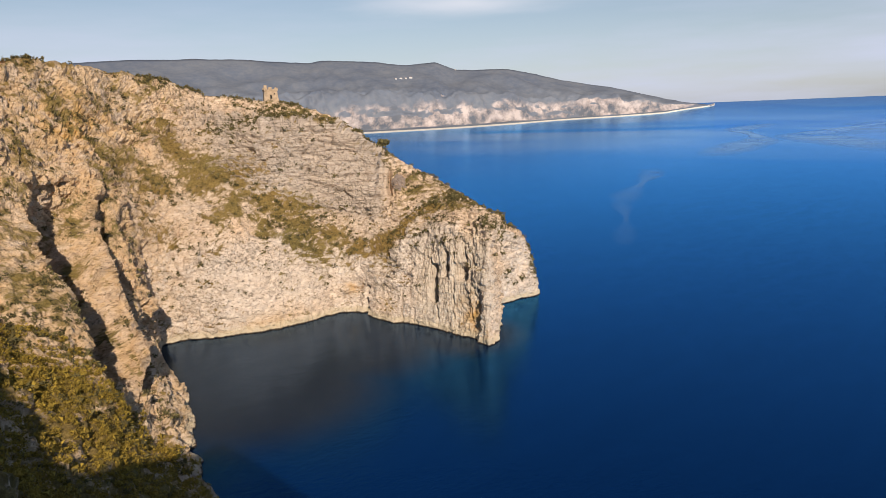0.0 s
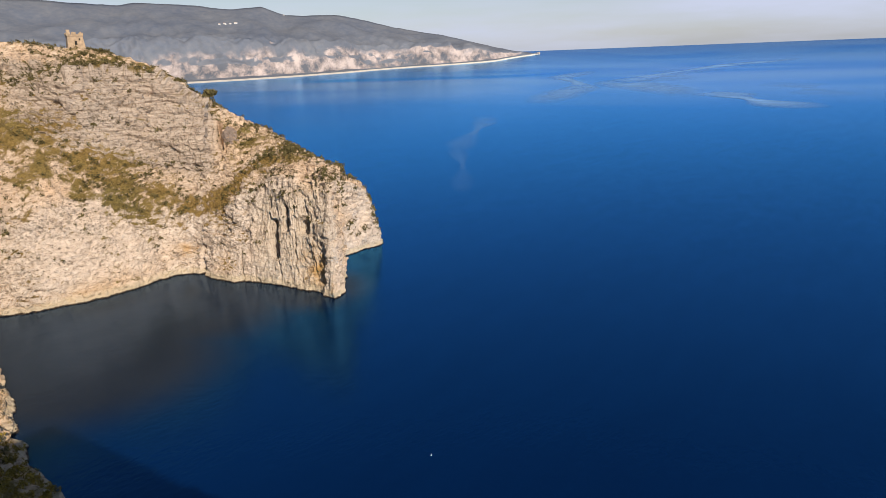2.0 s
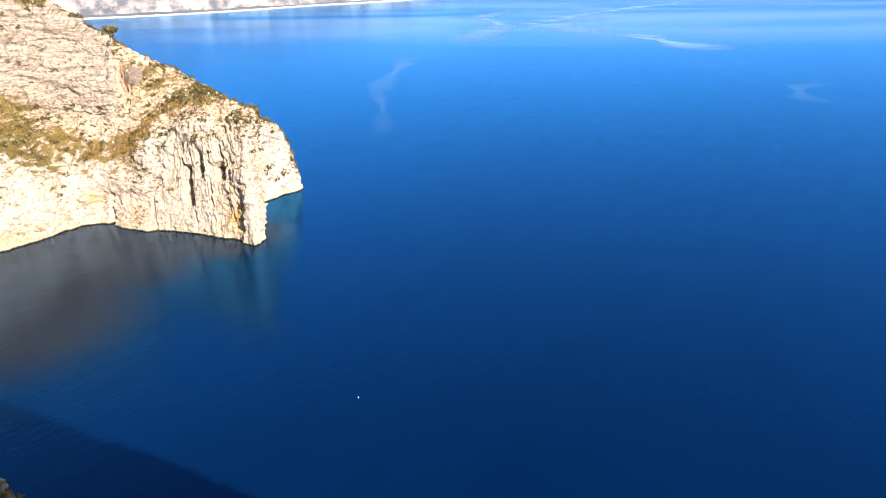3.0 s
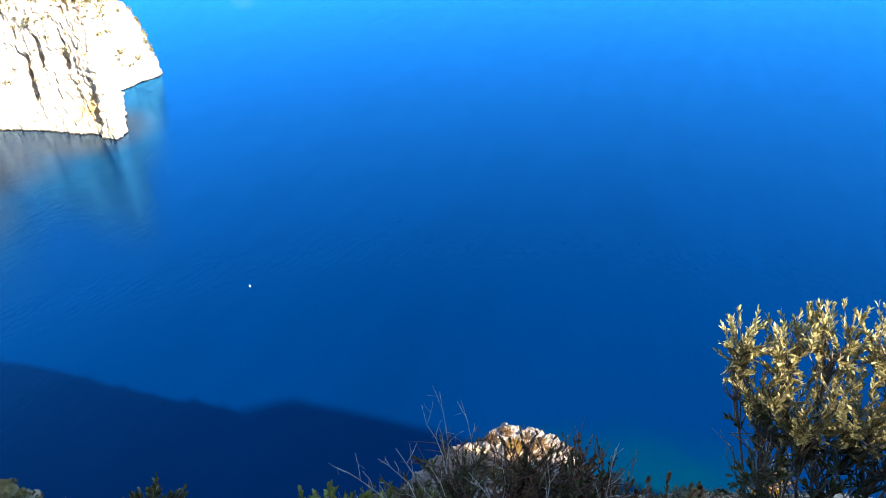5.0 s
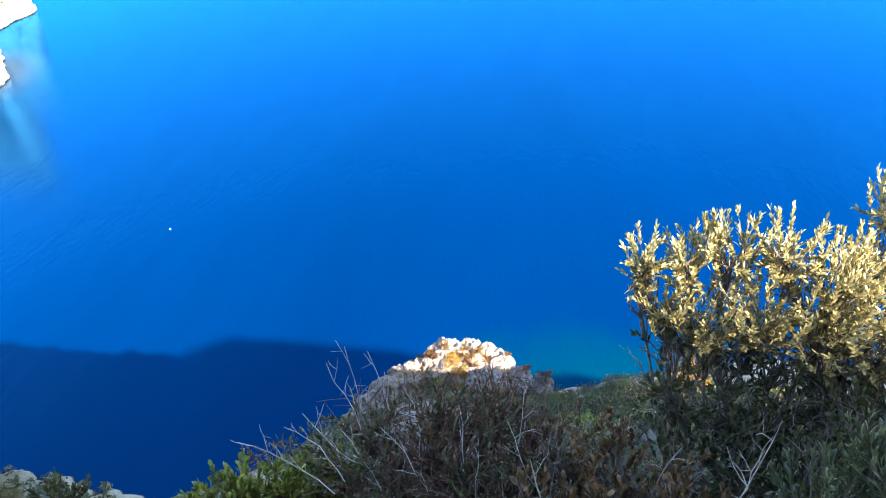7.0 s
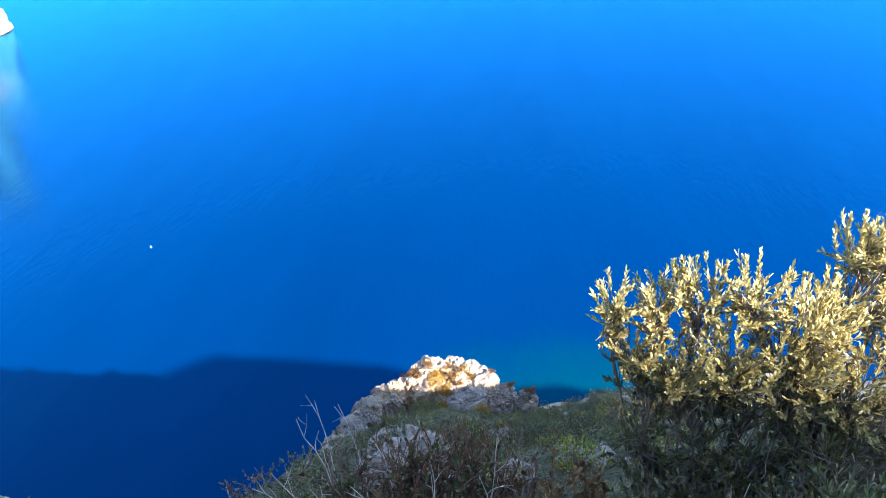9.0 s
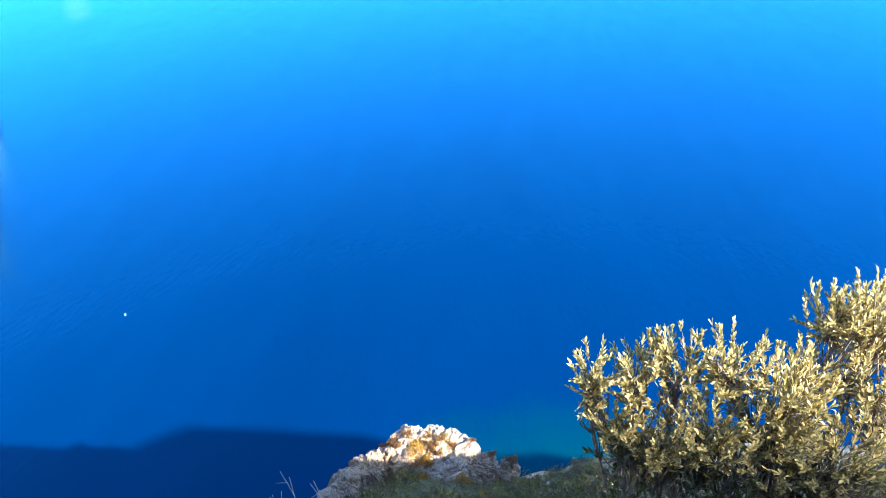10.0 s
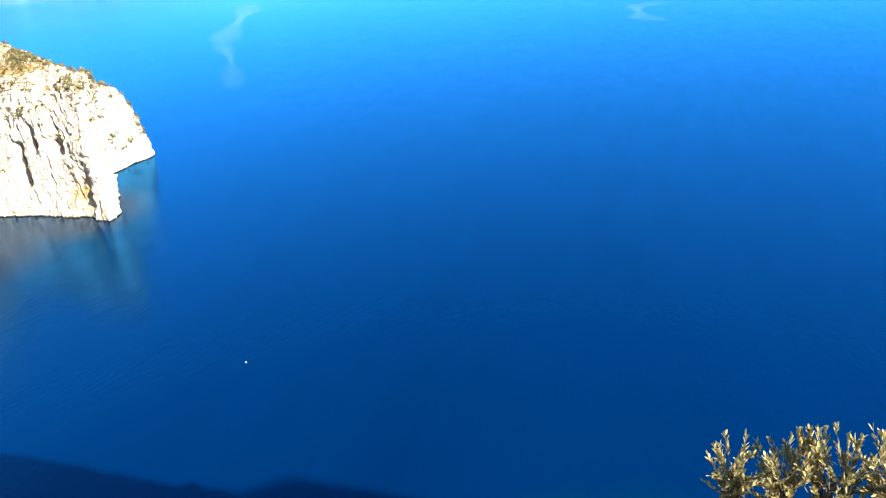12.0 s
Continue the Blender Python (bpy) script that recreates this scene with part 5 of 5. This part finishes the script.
grow_shrub("evergreen_shrub", [(1.66, 1.75, ground_z(1.66, 1.75) - 0.05)], [((1.66, 1.78, 96.83), 0.18), ((1.60, 1.60, 96.72), 0.18), ((1.62, 1.98, 96.70), 0.16)],
           rng, 60, 14, 0.040, 0.018, LEAF_DARK, BARK_BROWN, "low dark green evergreen shrub over the drop", "shrub", shoot_len=(0.07, 0.14))

# low shrubs over the slope, grown once in four kinds and repeated
kinds = []
for name, mat, bark, label, bare in (("grey_shrub", LEAF_GREY, BARK_GREY, "low grey-green aromatic shrub on the slope", 0.1), ("dark_shrub", LEAF_DARK, BARK_BROWN, "low dark evergreen shrub on the slope", 0.1),
                                     ("russet_shrub", LEAF_RUSSET, BARK_GREY, "half-dry russet shrub on the slope", 0.35), ("yellow_shrub", LEAF_YELLOW, BARK_BROWN, "small golden-yellow spurge bush on the slope", 0.0),
                                     ("green_shrub", LEAF_GREEN, BARK_BROWN, "small yellow-green shrub on the slope", 0.0), ("heath_shrub", LEAF_HEATH, BARK_BROWN, "dry orange-brown heath on the slope", 0.0)):
    sh = grow_shrub(name, [(0, 0, -0.1)], [((0, 0, 0.25), (0.30, 0.30, 0.22)), ((0.22, 0.1, 0.2), (0.22, 0.22, 0.18)), ((-0.18, 0.15, 0.2), (0.24, 0.24, 0.18)), ((0.0, -0.25, 0.18), (0.25, 0.22, 0.16))],
                    rng, *((40, 12, 0.048, 0.022) if mat in (LEAF_YELLOW, LEAF_HEATH) else (11, 9, 0.056, 0.024)), mat, bark, label, "shrub", "shrubs on the slope", shoot_len=(0.08, 0.2), bare=bare, stem_r=0.01, sides=3, limbs=False)
    kinds.append(sh)
bpy.context.view_layer.update()
graph = bpy.context.evaluated_depsgraph_get()


def top_z(x, y):
    hit, co, *_ = scene.ray_cast(graph, (x, y, 100.0), (0, 0, -1))
    return co.z if hit else ground_z(x, y)


spots = [(13.75, 2.40, 3, 0.85), (13.55, 2.15, 3, 0.6), (12.5, 2.1, 3, 0.5), (12.5, 1.1, 3, 0.6), (12.3, 0.9, 3, 0.45), (10.6, 0.4, 3, 0.35), (9.6, 0.55, 3, 0.4), (5.6, -0.65, 3, 0.3), (6.0, -1.1, 3, 0.3), (4.9, -0.5, 3, 0.25),
         (14.1, 1.5, 5, 0.40), (14.0, 1.95, 5, 0.48), (14.1, 2.4, 5, 0.50), (14.1, 2.75, 5, 0.5), (13.9, 3.1, 5, 0.48), (13.75, 2.9, 5, 0.4), (14.0, 3.4, 5, 0.4), (13.8, 1.75, 5, 0.36), (14.3, 0.9, 5, 0.32), (14.2, 1.75, 5, 0.45), (14.25, 2.15, 5, 0.45), (14.4, 2.2, 4, 0.3), (14.4, 1.6, 4, 0.3), (14.4, 2.7, 4, 0.3), (14.4, -0.3, 5, 0.5), (14.3, 0.3, 5, 0.4),
         (11.2, -3.2, 3, 1.2), (11.3, -2.9, 3, 1.0), (9.8, -2.2, 3, 0.45), (12.3, -1.6, 3, 0.5), (12.6, -1.1, 3, 0.4)]
for k in range(640):
    x = 2.8 + 13.5 * rng.random() ** 0.8
    y = rng.uniform(-5.2, 1.2 + 0.24 * x)
    if x > 12.4 and y > -0.5 or 5.0 < x < 9.5 and y > 2.4 or 4.6 < x < 6.4 and 0.8 < y:
        continue
    if x < 4.2 and y > -2.8:
        continue
    spots.append((x, y, int(rng.choice([0, 0, 1, 1, 1, 1, 1, 2, 4])), rng.uniform(0.4, 1.0) if x < 10.5 else rng.uniform(0.3, 0.6)))
# dark low growth in front of the outcrop and over the brow beside it
spots += [(12.6, 2.6, 1, 0.9), (12.9, 2.9, 1, 0.8), (12.3, 2.9, 1, 0.9), (12.5, 2.2, 1, 0.8), (12.2, 2.5, 4, 0.8), (11.9, 2.8, 1, 0.9), (12.8, 2.3, 1, 0.7), (11.6, 2.3, 1, 0.9), (11.4, 2.9, 2, 0.8), (12.0, 3.3, 1, 0.8), (11.2, 3.4, 1, 0.8)]
for k in range(130):
    x, y = rng.uniform(10.0, 14.8), rng.uniform(-4.6, 0.4)
    spots.append((x, y, int(rng.choice([0, 1, 1, 1, 4])), rng.uniform(0.3, 0.65)))
spots += [(3.9, 1.8, 1, 0.8), (4.3, 2.0, 0, 0.9), (4.7, 2.3, 1, 0.9), (5.2, 2.4, 0, 0.8), (4.3, 1.4, 1, 0.7), (4.4, 2.6, 2, 0.8), (6.2, 2.4, 1, 0.8), (6.9, 2.6, 0, 0.9), (8.2, 2.9, 1, 0.9), (9.0, 3.2, 0, 0.9), (5.7, 2.2, 2, 0.6), (4.6, 0.9, 1, 0.7)]
used = set()
for x, y, kind, size in spots:
    m = pose(x, y, top_z(x, y), rng.uniform(-8, 8), rng.uniform(15, 35), rng.uniform(0, 360))
    if kind in used:
        ob = copy_thing(kinds[kind], m)
    else:
        ob = kinds[kind]
        ob.matrix_world = m
        used.add(kind)
    ob.scale = (size, size, size)


# grass tufts on the slope
def build_grass(count, seed):
    rng = np.random.default_rng(seed)
    B, D, Sd, Ln = [], [], [], []
    spot = np.column_stack([rng.uniform(1.2, 17.0, count), rng.uniform(-8, 4.0, count), np.zeros(count)])
    for x, y, _ in spot[vnoise(spot / 1.1, 5) > -0.05]:
        c = np.array([x, y, ground_z(x, y) - 0.02])
        m = rng.integers(7, 13)
        B.append(c + rng.normal(0, 0.03, (m, 3)) * [1, 1, 0.1])
        D.append(unit(rng.normal(0, 0.45, (m, 3)) + [0.15, 0, 1]))
        Sd.append(rng.normal(0, 1, (m, 3)))
        Ln.append(rng.uniform(0.07, 0.20, m))
    L = np.concatenate(Ln)
    v, f = leaf_mesh(np.vstack(B), np.vstack(D), np.vstack(Sd), L, np.full(len(L), 0.009))
    ob = mesh_object("grass", v, f, GRASS_DRY, smooth=False)
    tagged(ob, "dry grass tufts over the steep slope", "grass", kind="stuff")


build_grass(4200, 31)
